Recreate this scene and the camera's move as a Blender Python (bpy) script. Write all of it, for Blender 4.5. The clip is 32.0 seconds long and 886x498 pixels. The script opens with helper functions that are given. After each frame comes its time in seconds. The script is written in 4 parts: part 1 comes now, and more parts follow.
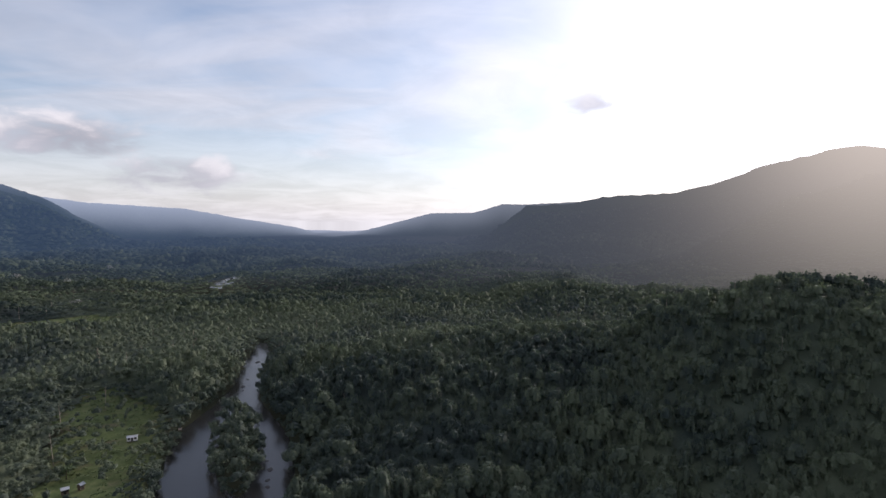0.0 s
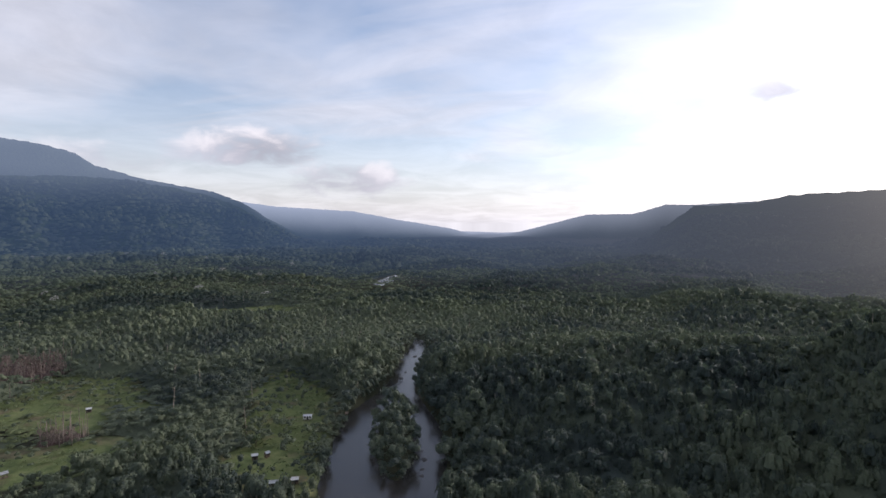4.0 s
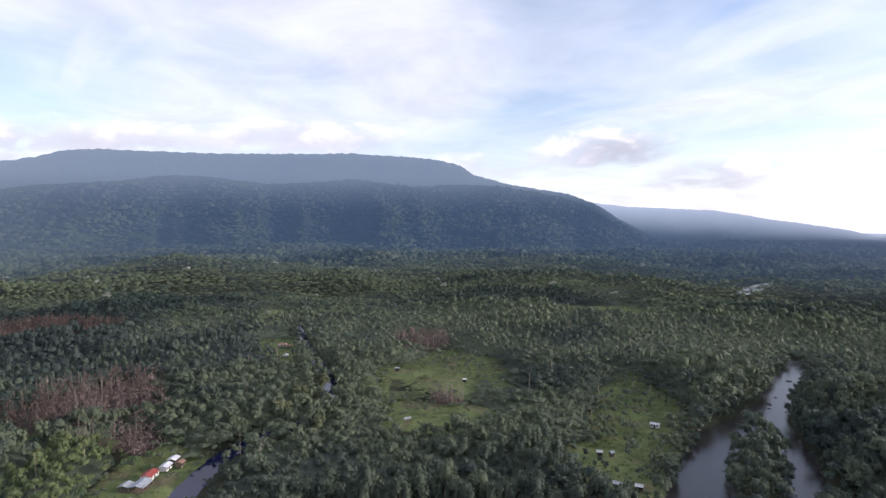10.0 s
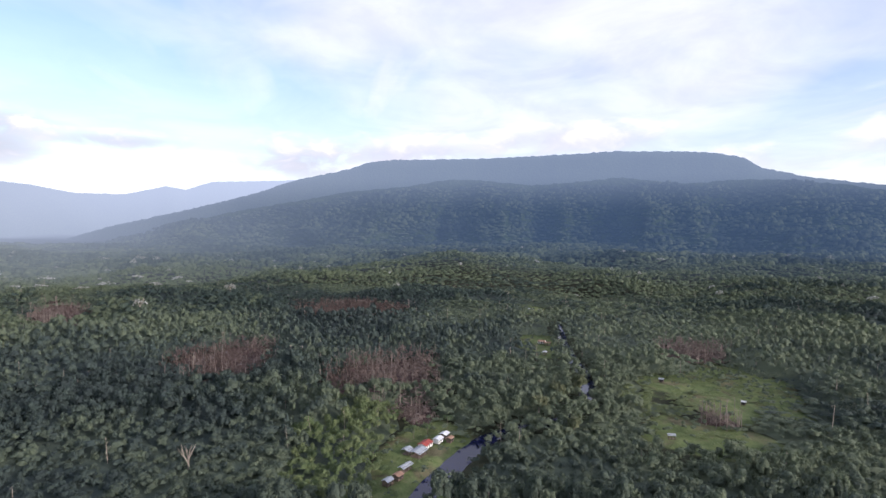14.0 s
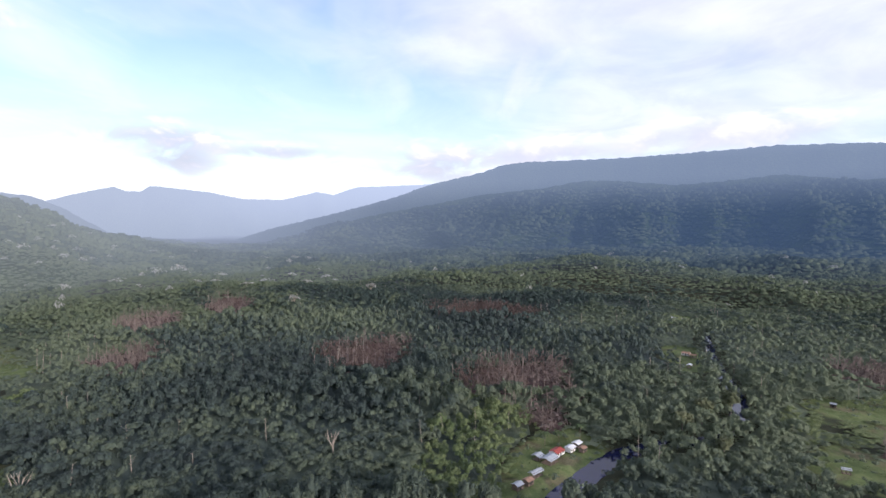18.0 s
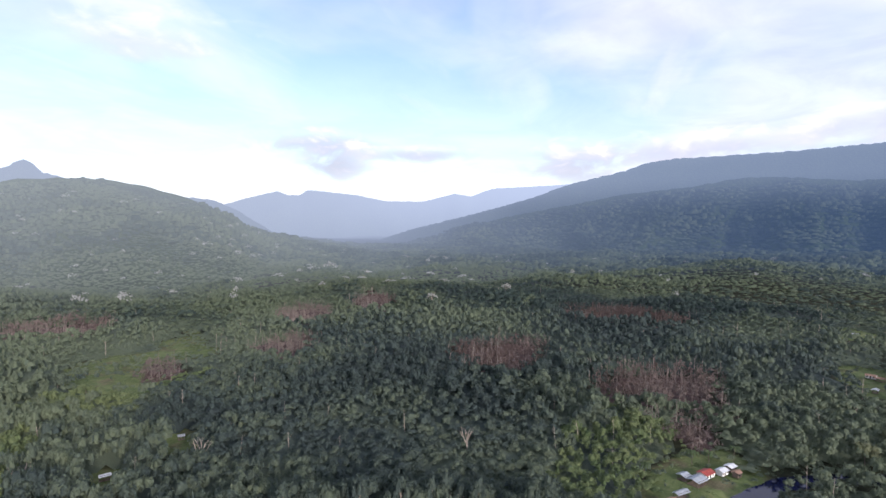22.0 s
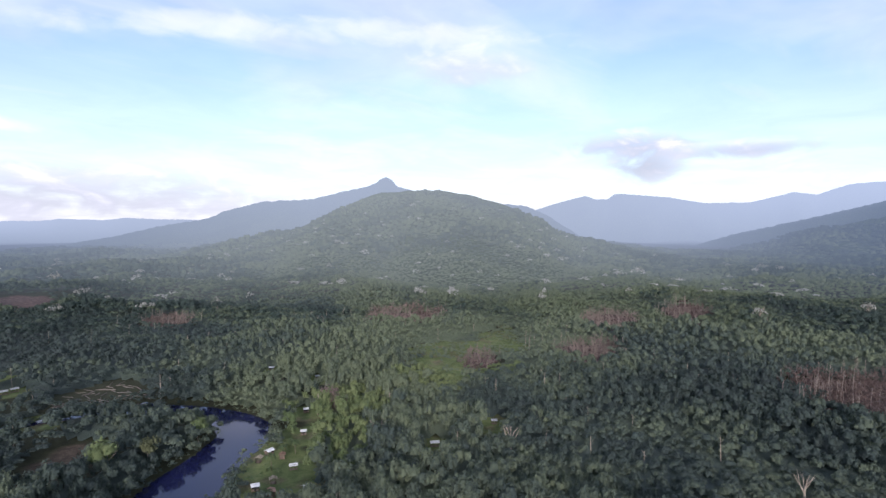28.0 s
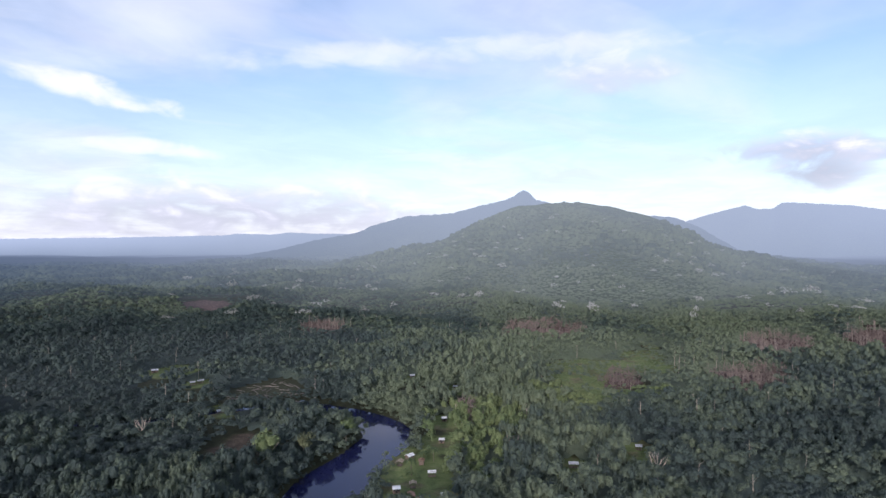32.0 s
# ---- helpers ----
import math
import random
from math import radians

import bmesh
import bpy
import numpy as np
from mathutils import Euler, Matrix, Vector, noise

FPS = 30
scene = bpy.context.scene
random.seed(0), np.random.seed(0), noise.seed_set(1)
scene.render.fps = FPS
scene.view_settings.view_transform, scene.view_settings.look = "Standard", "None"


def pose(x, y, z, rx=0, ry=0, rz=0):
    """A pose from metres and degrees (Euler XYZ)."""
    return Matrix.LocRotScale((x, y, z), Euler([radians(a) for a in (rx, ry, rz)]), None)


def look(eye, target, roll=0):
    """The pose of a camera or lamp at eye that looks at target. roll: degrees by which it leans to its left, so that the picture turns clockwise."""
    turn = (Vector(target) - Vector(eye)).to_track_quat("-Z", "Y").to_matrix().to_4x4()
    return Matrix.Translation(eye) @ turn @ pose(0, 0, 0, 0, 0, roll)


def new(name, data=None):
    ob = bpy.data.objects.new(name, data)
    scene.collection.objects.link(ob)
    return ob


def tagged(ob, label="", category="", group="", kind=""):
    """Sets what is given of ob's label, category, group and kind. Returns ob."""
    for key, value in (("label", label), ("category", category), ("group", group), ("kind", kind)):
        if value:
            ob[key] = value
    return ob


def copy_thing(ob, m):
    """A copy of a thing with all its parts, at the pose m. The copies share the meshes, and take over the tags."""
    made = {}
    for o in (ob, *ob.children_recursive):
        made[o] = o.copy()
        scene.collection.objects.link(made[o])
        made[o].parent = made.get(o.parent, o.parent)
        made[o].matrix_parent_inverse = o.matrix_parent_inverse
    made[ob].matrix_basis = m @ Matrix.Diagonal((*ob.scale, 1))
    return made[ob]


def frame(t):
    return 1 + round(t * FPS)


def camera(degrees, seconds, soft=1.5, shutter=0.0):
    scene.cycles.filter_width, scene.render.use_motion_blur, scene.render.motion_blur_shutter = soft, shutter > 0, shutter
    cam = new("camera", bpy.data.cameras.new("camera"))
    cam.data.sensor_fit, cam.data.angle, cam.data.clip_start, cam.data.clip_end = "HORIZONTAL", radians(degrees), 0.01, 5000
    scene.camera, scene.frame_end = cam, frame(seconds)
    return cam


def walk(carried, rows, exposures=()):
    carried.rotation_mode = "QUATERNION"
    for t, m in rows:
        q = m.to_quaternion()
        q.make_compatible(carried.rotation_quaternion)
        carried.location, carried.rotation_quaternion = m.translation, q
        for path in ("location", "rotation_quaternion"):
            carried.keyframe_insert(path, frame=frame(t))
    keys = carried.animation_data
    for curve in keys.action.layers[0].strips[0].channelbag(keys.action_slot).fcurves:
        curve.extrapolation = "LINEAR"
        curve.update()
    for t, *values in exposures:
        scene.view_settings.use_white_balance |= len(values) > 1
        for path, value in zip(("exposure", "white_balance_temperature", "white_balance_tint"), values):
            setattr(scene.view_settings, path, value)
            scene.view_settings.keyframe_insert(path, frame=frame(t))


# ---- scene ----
EYE = (0.0, 0.0, 110.0)
LENS = 78.4
# seconds, yaw to the left of +y, pitch up, roll
PATH = [
    (0.0, 0.00, -2.79, 0.22),
    (0.5, 2.15, -2.79, 0.20),
    (1.0, 4.03, -2.76, 0.21),
    (1.5, 5.69, -2.74, 0.23),
    (2.0, 7.40, -2.73, 0.23),
    (2.5, 9.36, -2.71, 0.28),
    (3.0, 11.34, -2.69, 0.31),
    (3.5, 13.41, -2.68, 0.28),
    (5.5, 25.33, -2.71, 0.36),
    (6.0, 28.05, -2.70, 0.42),
    (6.5, 30.81, -2.71, 0.38),
    (7.0, 33.52, -2.72, 0.36),
    (7.5, 36.00, -2.73, 0.33),
    (8.0, 38.74, -2.75, 0.29),
    (8.5, 42.13, -2.75, 0.23),
    (9.0, 45.45, -2.75, 0.22),
    (9.5, 48.28, -2.76, 0.14),
    (10.0, 51.83, -2.77, 0.12),
    (10.5, 55.14, -2.79, 0.13),
    (11.0, 57.47, -2.79, 0.09),
    (11.5, 59.96, -2.80, 0.11),
    (12.0, 63.12, -2.80, 0.07),
    (12.5, 66.55, -2.83, 0.09),
    (13.0, 70.51, -2.83, 0.12),
    (13.5, 74.64, -2.84, 0.06),
    (14.0, 78.85, -2.83, 0.15),
    (14.5, 81.59, -2.79, 0.11),
    (15.0, 83.67, -2.78, 0.24),
    (15.5, 85.82, -2.78, 0.23),
    (17.5, 91.90, -2.67, 0.13),
    (18.0, 92.76, -2.59, 0.09),
    (18.5, 93.66, -2.58, 0.12),
    (19.0, 94.79, -2.57, 0.10),
    (19.5, 96.49, -2.57, 0.15),
    (20.0, 97.47, -2.53, 0.14),
    (20.5, 99.32, -2.52, 0.09),
    (21.0, 102.27, -2.52, 0.10),
    (21.5, 104.78, -2.51, 0.14),
    (22.0, 107.01, -2.52, 0.20),
    (22.5, 108.54, -2.48, 0.19),
    (23.0, 110.68, -2.42, 0.13),
    (23.5, 113.46, -2.41, 0.19),
    (24.0, 116.07, -2.38, 0.20),
    (24.5, 118.78, -2.36, 0.21),
    (26.5, 129.85, -2.29, 0.20),
    (27.0, 133.01, -2.25, 0.20),
    (27.5, 135.47, -2.21, 0.19),
    (28.0, 138.55, -2.17, 0.15),
    (28.5, 141.63, -2.13, 0.17),
    (29.0, 144.61, -2.08, 0.15),
    (29.5, 147.08, -2.03, 0.13),
    (30.0, 149.35, -1.97, 0.15),
    (30.5, 151.14, -1.90, 0.16),
    (31.0, 152.17, -1.48, 0.13),
    (31.5, 152.71, -0.86, 0.11),
    (32.0, 152.97, -0.80, 0.06),
]
EXPOSURES = [(t, stops, 6300.0 - 14.0 * t, 18.0) for t, stops in ((0.0, -0.1), (3.5, -0.02), (6.0, 0.16), (9.0, 0.37), (13.0, 0.48), (19.0, 0.46), (28.0, 0.34), (32.0, 0.25))]
cam = camera(LENS, 32.0, soft=1.5)
walk(cam, [(t, pose(*EYE, 90 + pitch, 0, yaw) @ pose(0, 0, 0, 0, 0, roll)) for t, yaw, pitch, roll in PATH], EXPOSURES)

# ---- sun and sky ----
SUN_AZ, SUN_EL = -42.0, 16.0          # degrees left of +y, degrees up
SUN_STRENGTH, SKY_STRENGTH = 3.5, 0.165


def direction(az, el=0.0):
    a, e = radians(az), radians(el)
    return Vector((-math.sin(a) * math.cos(e), math.cos(a) * math.cos(e), math.sin(e)))


SUN_DIR = direction(SUN_AZ, SUN_EL)
sun = new("sun", bpy.data.lights.new("sun", "SUN"))
sun.data.energy, sun.data.angle, sun.data.color = SUN_STRENGTH, radians(9.0), (1.0, 0.9, 0.76)
sun.matrix_world = look(SUN_DIR * 500, (0, 0, 0))


class Nodes:
    """Short ways to lay nodes into a tree."""

    def __init__(self, tree):
        self.tree = tree
        tree.nodes.clear()

    def add(self, kind, inputs=(), **settings):
        n = self.tree.nodes.new(kind)
        for key, value in settings.items():
            setattr(n, key, value)
        for key, value in (inputs.items() if isinstance(inputs, dict) else enumerate(inputs)):
            if value is None:
                continue
            if isinstance(value, bpy.types.NodeSocket):
                self.tree.links.new(value, n.inputs[key])
            else:
                n.inputs[key].default_value = value
        return n

    def math(self, op, a, b=None, c=None, clamp=False):
        return self.add("ShaderNodeMath", (a, b, c), operation=op, use_clamp=clamp).outputs[0]

    def vec(self, op, a, b=None):
        n = self.add("ShaderNodeVectorMath", (a, b), operation=op)
        return n.outputs["Value"] if op in ("DOT_PRODUCT", "LENGTH", "DISTANCE") else n.outputs[0]

    def mix(self, fac, a, b, blend="MIX"):
        n = self.add("ShaderNodeMix", data_type="RGBA", blend_type=blend)
        for key, value in ((0, fac), (6, a), (7, b)):
            if isinstance(value, bpy.types.NodeSocket):
                self.tree.links.new(value, n.inputs[key])
            else:
                n.inputs[key].default_value = value if key == 0 else (*value, 1.0)[:4]
        return n.outputs[2]

    def noise(self, vector, scale, detail=4.0, rough=0.55, warp=0.0):
        return self.add("ShaderNodeTexNoise", {"Vector": vector, "Scale": scale, "Detail": detail, "Roughness": rough, "Distortion": warp}).outputs[0]

    def ramp(self, fac, stops):
        n = self.add("ShaderNodeValToRGB", (fac,))
        while len(n.color_ramp.elements) < len(stops):
            n.color_ramp.elements.new(0.5)
        for e, (at, col) in zip(n.color_ramp.elements, stops):
            e.position, e.color = at, (*col, 1.0) if isinstance(col, tuple) else (col, col, col, 1.0)
        return n.outputs[0]

    def smooth(self, value, lo, hi):
        return self.add("ShaderNodeMapRange", (value, lo, hi, 0.0, 1.0), interpolation_type="SMOOTHSTEP").outputs[0]


world = bpy.data.worlds.new("sky")
scene.world = world
world.use_nodes = True
w = Nodes(world.node_tree)
way = w.add("ShaderNodeTexCoord").outputs["Generated"]
blue = w.add("ShaderNodeTexSky", sky_type="NISHITA", sun_disc=False, sun_elevation=radians(SUN_EL), sun_rotation=radians(-SUN_AZ),
             altitude=100.0, air_density=1.0, dust_density=0.6, ozone_density=2.0).outputs[0]
sky = w.mix(1.0, blue, (SKY_STRENGTH,) * 3, "MULTIPLY")
parts3 = w.add("ShaderNodeSeparateXYZ", (way,)).outputs
up = w.math("MAXIMUM", parts3[2], 0.0)
toward = w.math("MAXIMUM", w.vec("DOT_PRODUCT", way, tuple(SUN_DIR)), 0.0)
glow = w.math("POWER", toward, 5.0)
near_glow = w.math("POWER", toward, 40.0)
# thin high cloud, drawn out in streaks on a flat layer overhead
over = w.math("ADD", up, 0.12)
flat = w.add("ShaderNodeCombineXYZ", (w.math("DIVIDE", parts3[0], over), w.math("DIVIDE", parts3[1], over), 0.0)).outputs[0]
turned = w.add("ShaderNodeMapping", {"Vector": flat, "Rotation": (0, 0, radians(20)), "Scale": (0.35, 1.3, 1.0)}).outputs[0]
streak = w.smooth(w.noise(turned, 1.0, 5.0, 0.5, 0.6), 0.30, 0.74)
patch = w.smooth(w.noise(flat, 0.5, 5.0, 0.5, 0.3), 0.32, 0.66)
veil = w.math("ADD", 0.06, w.math("MULTIPLY", w.math("MAXIMUM", w.math("MULTIPLY", streak, 0.75), w.math("MULTIPLY", patch, 0.8)), 0.9))
low = w.math("POWER", w.math("SUBTRACT", 1.0, up, clamp=True), 5.0)
veil = w.math("MAXIMUM", veil, w.math("MULTIPLY", low, 0.95), clamp=True)
veil = w.math("MAXIMUM", veil, w.math("MULTIPLY", glow, 1.1), clamp=True)
tumble = w.smooth(w.noise(flat, 1.6, 6.0, 0.6, 0.5), 0.3, 0.7)
bright = w.math("ADD", w.math("ADD", 0.70, w.math("MULTIPLY", tumble, 0.20)), w.math("ADD", w.math("MULTIPLY", glow, 1.1), w.math("MULTIPLY", near_glow, 3.0)))
white = w.add("ShaderNodeCombineColor", (bright, w.math("MULTIPLY", bright, 0.995), w.math("MULTIPLY", bright, 1.01))).outputs[0]
sky = w.mix(veil, sky, white)
# single cumulus clouds: azimuth, height, half width, half height in degrees, grey of the body, strength
CLOUDS = [(-15.8, 12.0, 3.4, 1.2, 0.62, 0.8), (34.5, 7.6, 6.5, 2.2, 0.42, 0.95), (26.0, 4.6, 6.5, 2.2, 0.50, 0.9), (39.2, 6.9, 5.0, 1.5, 0.58, 0.6),
          (50.0, 5.9, 6.5, 1.4, 0.56, 0.55), (82.0, 7.5, 13.0, 1.7, 0.52, 0.85), (66.0, 8.6, 12.0, 1.7, 0.56, 0.8), (93.5, 6.6, 7.0, 2.2, 0.48, 0.9),
          (120.0, 8.4, 8.0, 1.5, 0.42, 0.8), (118.2, 6.9, 4.2, 2.3, 0.40, 0.85), (110.0, 7.4, 7.0, 0.9, 0.45, 0.8), (174.0, 3.4, 24.0, 3.2, 0.50, 0.85), (136.0, 16.4, 7.0, 2.0, 0.60, 0.6),
          (-175.0, 13.1, 7.5, 1.1, 0.92, 0.9, -9.0), (-178.5, 8.7, 6.0, 0.8, 0.92, 0.8, -2.0), (152.0, 19.3, 26.0, 1.3, 0.90, 0.45, 2.0)]
billow = w.noise(w.vec("MULTIPLY", way, (1.0, 1.0, 2.2)), 14.0, 6.0, 0.52, 0.4)
for az, el, wide, high, grey, strong, *lean in CLOUDS:
    mid = direction(az, el)
    side = Vector((math.cos(radians(az)), math.sin(radians(az)), 0.0))
    lift = side.cross(mid)
    if lean:
        c, q = math.cos(radians(lean[0])), math.sin(radians(lean[0]))
        side, lift = side * c + lift * q, lift * c - side * q
    u = w.math("MULTIPLY", w.vec("DOT_PRODUCT", way, tuple(side)), 1 / math.sin(radians(wide)))
    v = w.math("MULTIPLY", w.vec("DOT_PRODUCT", way, tuple(lift)), 1 / math.sin(radians(high)))
    far2 = w.math("ADD", w.math("MULTIPLY", u, u), w.math("MULTIPLY", v, v))
    dense = w.smooth(w.math("SUBTRACT", w.math("MULTIPLY", billow, 1.8), w.math("MULTIPLY", far2, 0.55)), 0.25, 1.05)
    lit = w.smooth(w.math("ADD", v, w.math("MULTIPLY", w.math("SUBTRACT", billow, 0.5), 5.0)), -0.6, 1.5)
    body = w.mix(lit, (grey, grey * 1.0, grey * 1.10), (0.93, 0.91, 0.91))
    front = w.math("GREATER_THAN", w.vec("DOT_PRODUCT", way, tuple(mid)), 0.0)
    sky = w.mix(w.math("MULTIPLY", w.math("MULTIPLY", dense, strong), front), sky, body)
w.add("ShaderNodeOutputWorld", (w.add("ShaderNodeBackground", (sky, 1.0)).outputs[0],))

# ---- materials ----
def material(name):
    m = bpy.data.materials.new(name)
    m.use_nodes = True
    return m, Nodes(m.node_tree)


def finish(n, shader):
    n.add("ShaderNodeOutputMaterial", (shader,))


def place(n):
    return n.add("ShaderNodeNewGeometry").outputs["Position"]


def principled(n, colour, rough=0.8, metal=0.0, bump=None, strength=0.3, distance=0.1, spec=0.3):
    inputs = {"Base Color": colour if isinstance(colour, bpy.types.NodeSocket) else (*colour, 1.0), "Roughness": rough, "Metallic": metal, "Specular IOR Level": spec}
    if bump is not None:
        inputs["Normal"] = n.add("ShaderNodeBump", {"Height": bump, "Strength": strength, "Distance": distance}).outputs[0]
    return n.add("ShaderNodeBsdfPrincipled", inputs).outputs[0]


def painted_haze(n, shader, near, reach, most):
    """Haze painted as emission over far land, by distance from the valley's middle."""
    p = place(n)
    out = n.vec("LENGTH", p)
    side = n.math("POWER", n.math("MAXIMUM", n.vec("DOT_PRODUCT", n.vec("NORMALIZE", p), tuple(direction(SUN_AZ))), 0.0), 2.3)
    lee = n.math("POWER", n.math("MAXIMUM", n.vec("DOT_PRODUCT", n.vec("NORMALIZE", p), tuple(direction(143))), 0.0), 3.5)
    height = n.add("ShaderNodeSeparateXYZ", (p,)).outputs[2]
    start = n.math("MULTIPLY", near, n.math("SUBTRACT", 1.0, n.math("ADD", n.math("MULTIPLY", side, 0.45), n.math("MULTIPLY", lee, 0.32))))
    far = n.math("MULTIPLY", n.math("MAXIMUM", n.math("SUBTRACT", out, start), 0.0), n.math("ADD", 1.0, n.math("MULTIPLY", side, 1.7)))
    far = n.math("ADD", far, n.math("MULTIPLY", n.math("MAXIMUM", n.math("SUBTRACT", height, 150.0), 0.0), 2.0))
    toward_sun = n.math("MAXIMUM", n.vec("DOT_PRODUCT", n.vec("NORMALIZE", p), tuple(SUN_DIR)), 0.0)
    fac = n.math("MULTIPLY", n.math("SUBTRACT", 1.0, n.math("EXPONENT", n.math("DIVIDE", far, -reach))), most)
    # higher slopes get lighter haze, as if lit above a shade line
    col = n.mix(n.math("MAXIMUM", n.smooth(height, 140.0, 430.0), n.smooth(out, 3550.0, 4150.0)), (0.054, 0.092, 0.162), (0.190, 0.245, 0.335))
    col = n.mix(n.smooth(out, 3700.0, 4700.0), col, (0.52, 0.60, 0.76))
    # paler haze colour for the sunlit air about the rounded hill
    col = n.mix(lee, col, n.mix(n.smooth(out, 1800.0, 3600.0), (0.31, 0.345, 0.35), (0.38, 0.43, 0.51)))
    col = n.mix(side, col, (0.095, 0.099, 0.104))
    # sun glare painted over land near the sun's bearing
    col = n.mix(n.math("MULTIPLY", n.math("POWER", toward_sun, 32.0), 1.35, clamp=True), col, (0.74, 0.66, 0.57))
    haze_shader = n.add("ShaderNodeEmission", (col, 1.0)).outputs[0]
    return n.add("ShaderNodeMixShader", (fac, shader, haze_shader)).outputs[0]


def foliage(name, dark, mid, light, far=None, grain=0.9):
    """Leaves: tone per tree, patches of the wood, a little light through the leaf."""
    m, n = material(name)
    p = place(n)
    tone = n.add("ShaderNodeAttribute", attribute_name="tone").outputs["Fac"]
    each = n.add("ShaderNodeNewGeometry").outputs["Random Per Island"]
    wide = n.noise(p, 0.007, 5.0, 0.6)
    fine = n.noise(p, grain, 3.0)
    value = n.math("ADD", n.math("MULTIPLY", tone, 0.62), n.math("ADD", n.math("MULTIPLY", each, 0.20), n.math("ADD", n.math("MULTIPLY", wide, 0.56), n.math("MULTIPLY", fine, 0.24))))
    col = n.ramp(value, [(0.28, dark), (0.66, mid), (1.0, light)])
    tufts = n.noise(p, 0.75 if far else 1.5, 3.0, 0.65)
    soft = n.add("ShaderNodeBsdfTranslucent", (n.mix(0.3, col, (0.07, 0.115, 0.04)),)).outputs[0]
    body = principled(n, col, 0.8, 0.0, tufts, 1.0, 2.2 if far else 0.8, 0.4 if not far else 0.15)
    leaf = n.add("ShaderNodeMixShader", (0.3, body, soft)).outputs[0]
    # far leaves take the emissive haze
    finish(n, painted_haze(n, leaf, *far) if far else leaf)
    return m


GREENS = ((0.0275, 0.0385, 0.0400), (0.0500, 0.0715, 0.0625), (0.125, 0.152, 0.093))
FAR_HAZE = (1050.0, 1200.0, 0.88)
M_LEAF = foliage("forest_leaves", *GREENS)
M_FAR = foliage("far_forest_leaves", *GREENS, far=FAR_HAZE, grain=0.12)
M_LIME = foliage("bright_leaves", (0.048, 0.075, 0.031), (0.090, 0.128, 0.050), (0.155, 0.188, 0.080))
M_SILVER = foliage("silver_leaves", (0.15, 0.155, 0.13), (0.26, 0.26, 0.235), (0.40, 0.40, 0.37), far=FAR_HAZE)
M_SUNLIT_OLIVE = foliage("sunlit_olive_leaves", (0.030, 0.036, 0.018), (0.075, 0.088, 0.042), (0.15, 0.16, 0.085))
M_DEAD = foliage("withered_leaves", (0.050, 0.032, 0.030), (0.100, 0.066, 0.060), (0.19, 0.145, 0.13))


def surface(name, dark, light, scale, fine, rough=0.85, strength=0.4, distance=0.1, metal=0.0, spec=0.3):
    """A plain surface with stains at a wide scale and grain at a fine one."""
    m, n = material(name)
    p = place(n)
    f = n.noise(p, fine, 5.0)
    value = n.math("ADD", n.math("MULTIPLY", n.noise(p, scale, 4.0), 0.65), n.math("MULTIPLY", f, 0.35))
    finish(n, principled(n, n.ramp(value, [(0.32, dark), (0.68, light)]), rough, metal, f, strength, distance, spec))
    return m


M_BARK = surface("pale_bark", (0.17, 0.14, 0.11), (0.38, 0.33, 0.27), 0.4, 3.0)
M_BARK_DARK = surface("brown_bark", (0.06, 0.048, 0.035), (0.16, 0.13, 0.10), 0.4, 3.0)
M_BARE = surface("bleached_wood", (0.12, 0.096, 0.082), (0.26, 0.215, 0.185), 0.3, 2.0)
M_ROCK = surface("wet_rock", (0.03, 0.028, 0.027), (0.10, 0.095, 0.09), 0.5, 3.0, 0.5)
M_LOG = surface("weathered_log", (0.075, 0.062, 0.055), (0.19, 0.165, 0.15), 0.4, 3.0)
M_TIN = surface("weathered_tin", (0.26, 0.28, 0.31), (0.46, 0.48, 0.50), 0.5, 4.0, 0.45, 0.1, 0.02, 0.35)
M_WHITE_ROOF = surface("white_painted_tin", (0.42, 0.43, 0.44), (0.66, 0.66, 0.66), 0.5, 4.0, 0.5, 0.1, 0.02)
M_RED_ROOF = surface("red_painted_tin", (0.20, 0.035, 0.03), (0.36, 0.075, 0.055), 0.5, 4.0, 0.5, 0.1, 0.02)
M_BROWN_ROOF = surface("rusty_brown_roof", (0.15, 0.09, 0.06), (0.34, 0.21, 0.15), 0.5, 3.0, 0.8)
M_THATCH = surface("grey_thatch", (0.16, 0.13, 0.09), (0.34, 0.29, 0.22), 0.6, 5.0, 0.95)
M_WHITE_WALL = surface("white_wall_paint", (0.60, 0.58, 0.54), (0.80, 0.78, 0.74), 0.5, 3.0, 0.7)
M_PLANK_WALL = surface("brown_plank_wall", (0.085, 0.062, 0.048), (0.2, 0.15, 0.115), 0.7, 5.0, 0.85)
M_UNLIT = surface("unlit_opening_colour", (0.012, 0.012, 0.013), (0.03, 0.028, 0.026), 0.7, 5.0, 0.7)


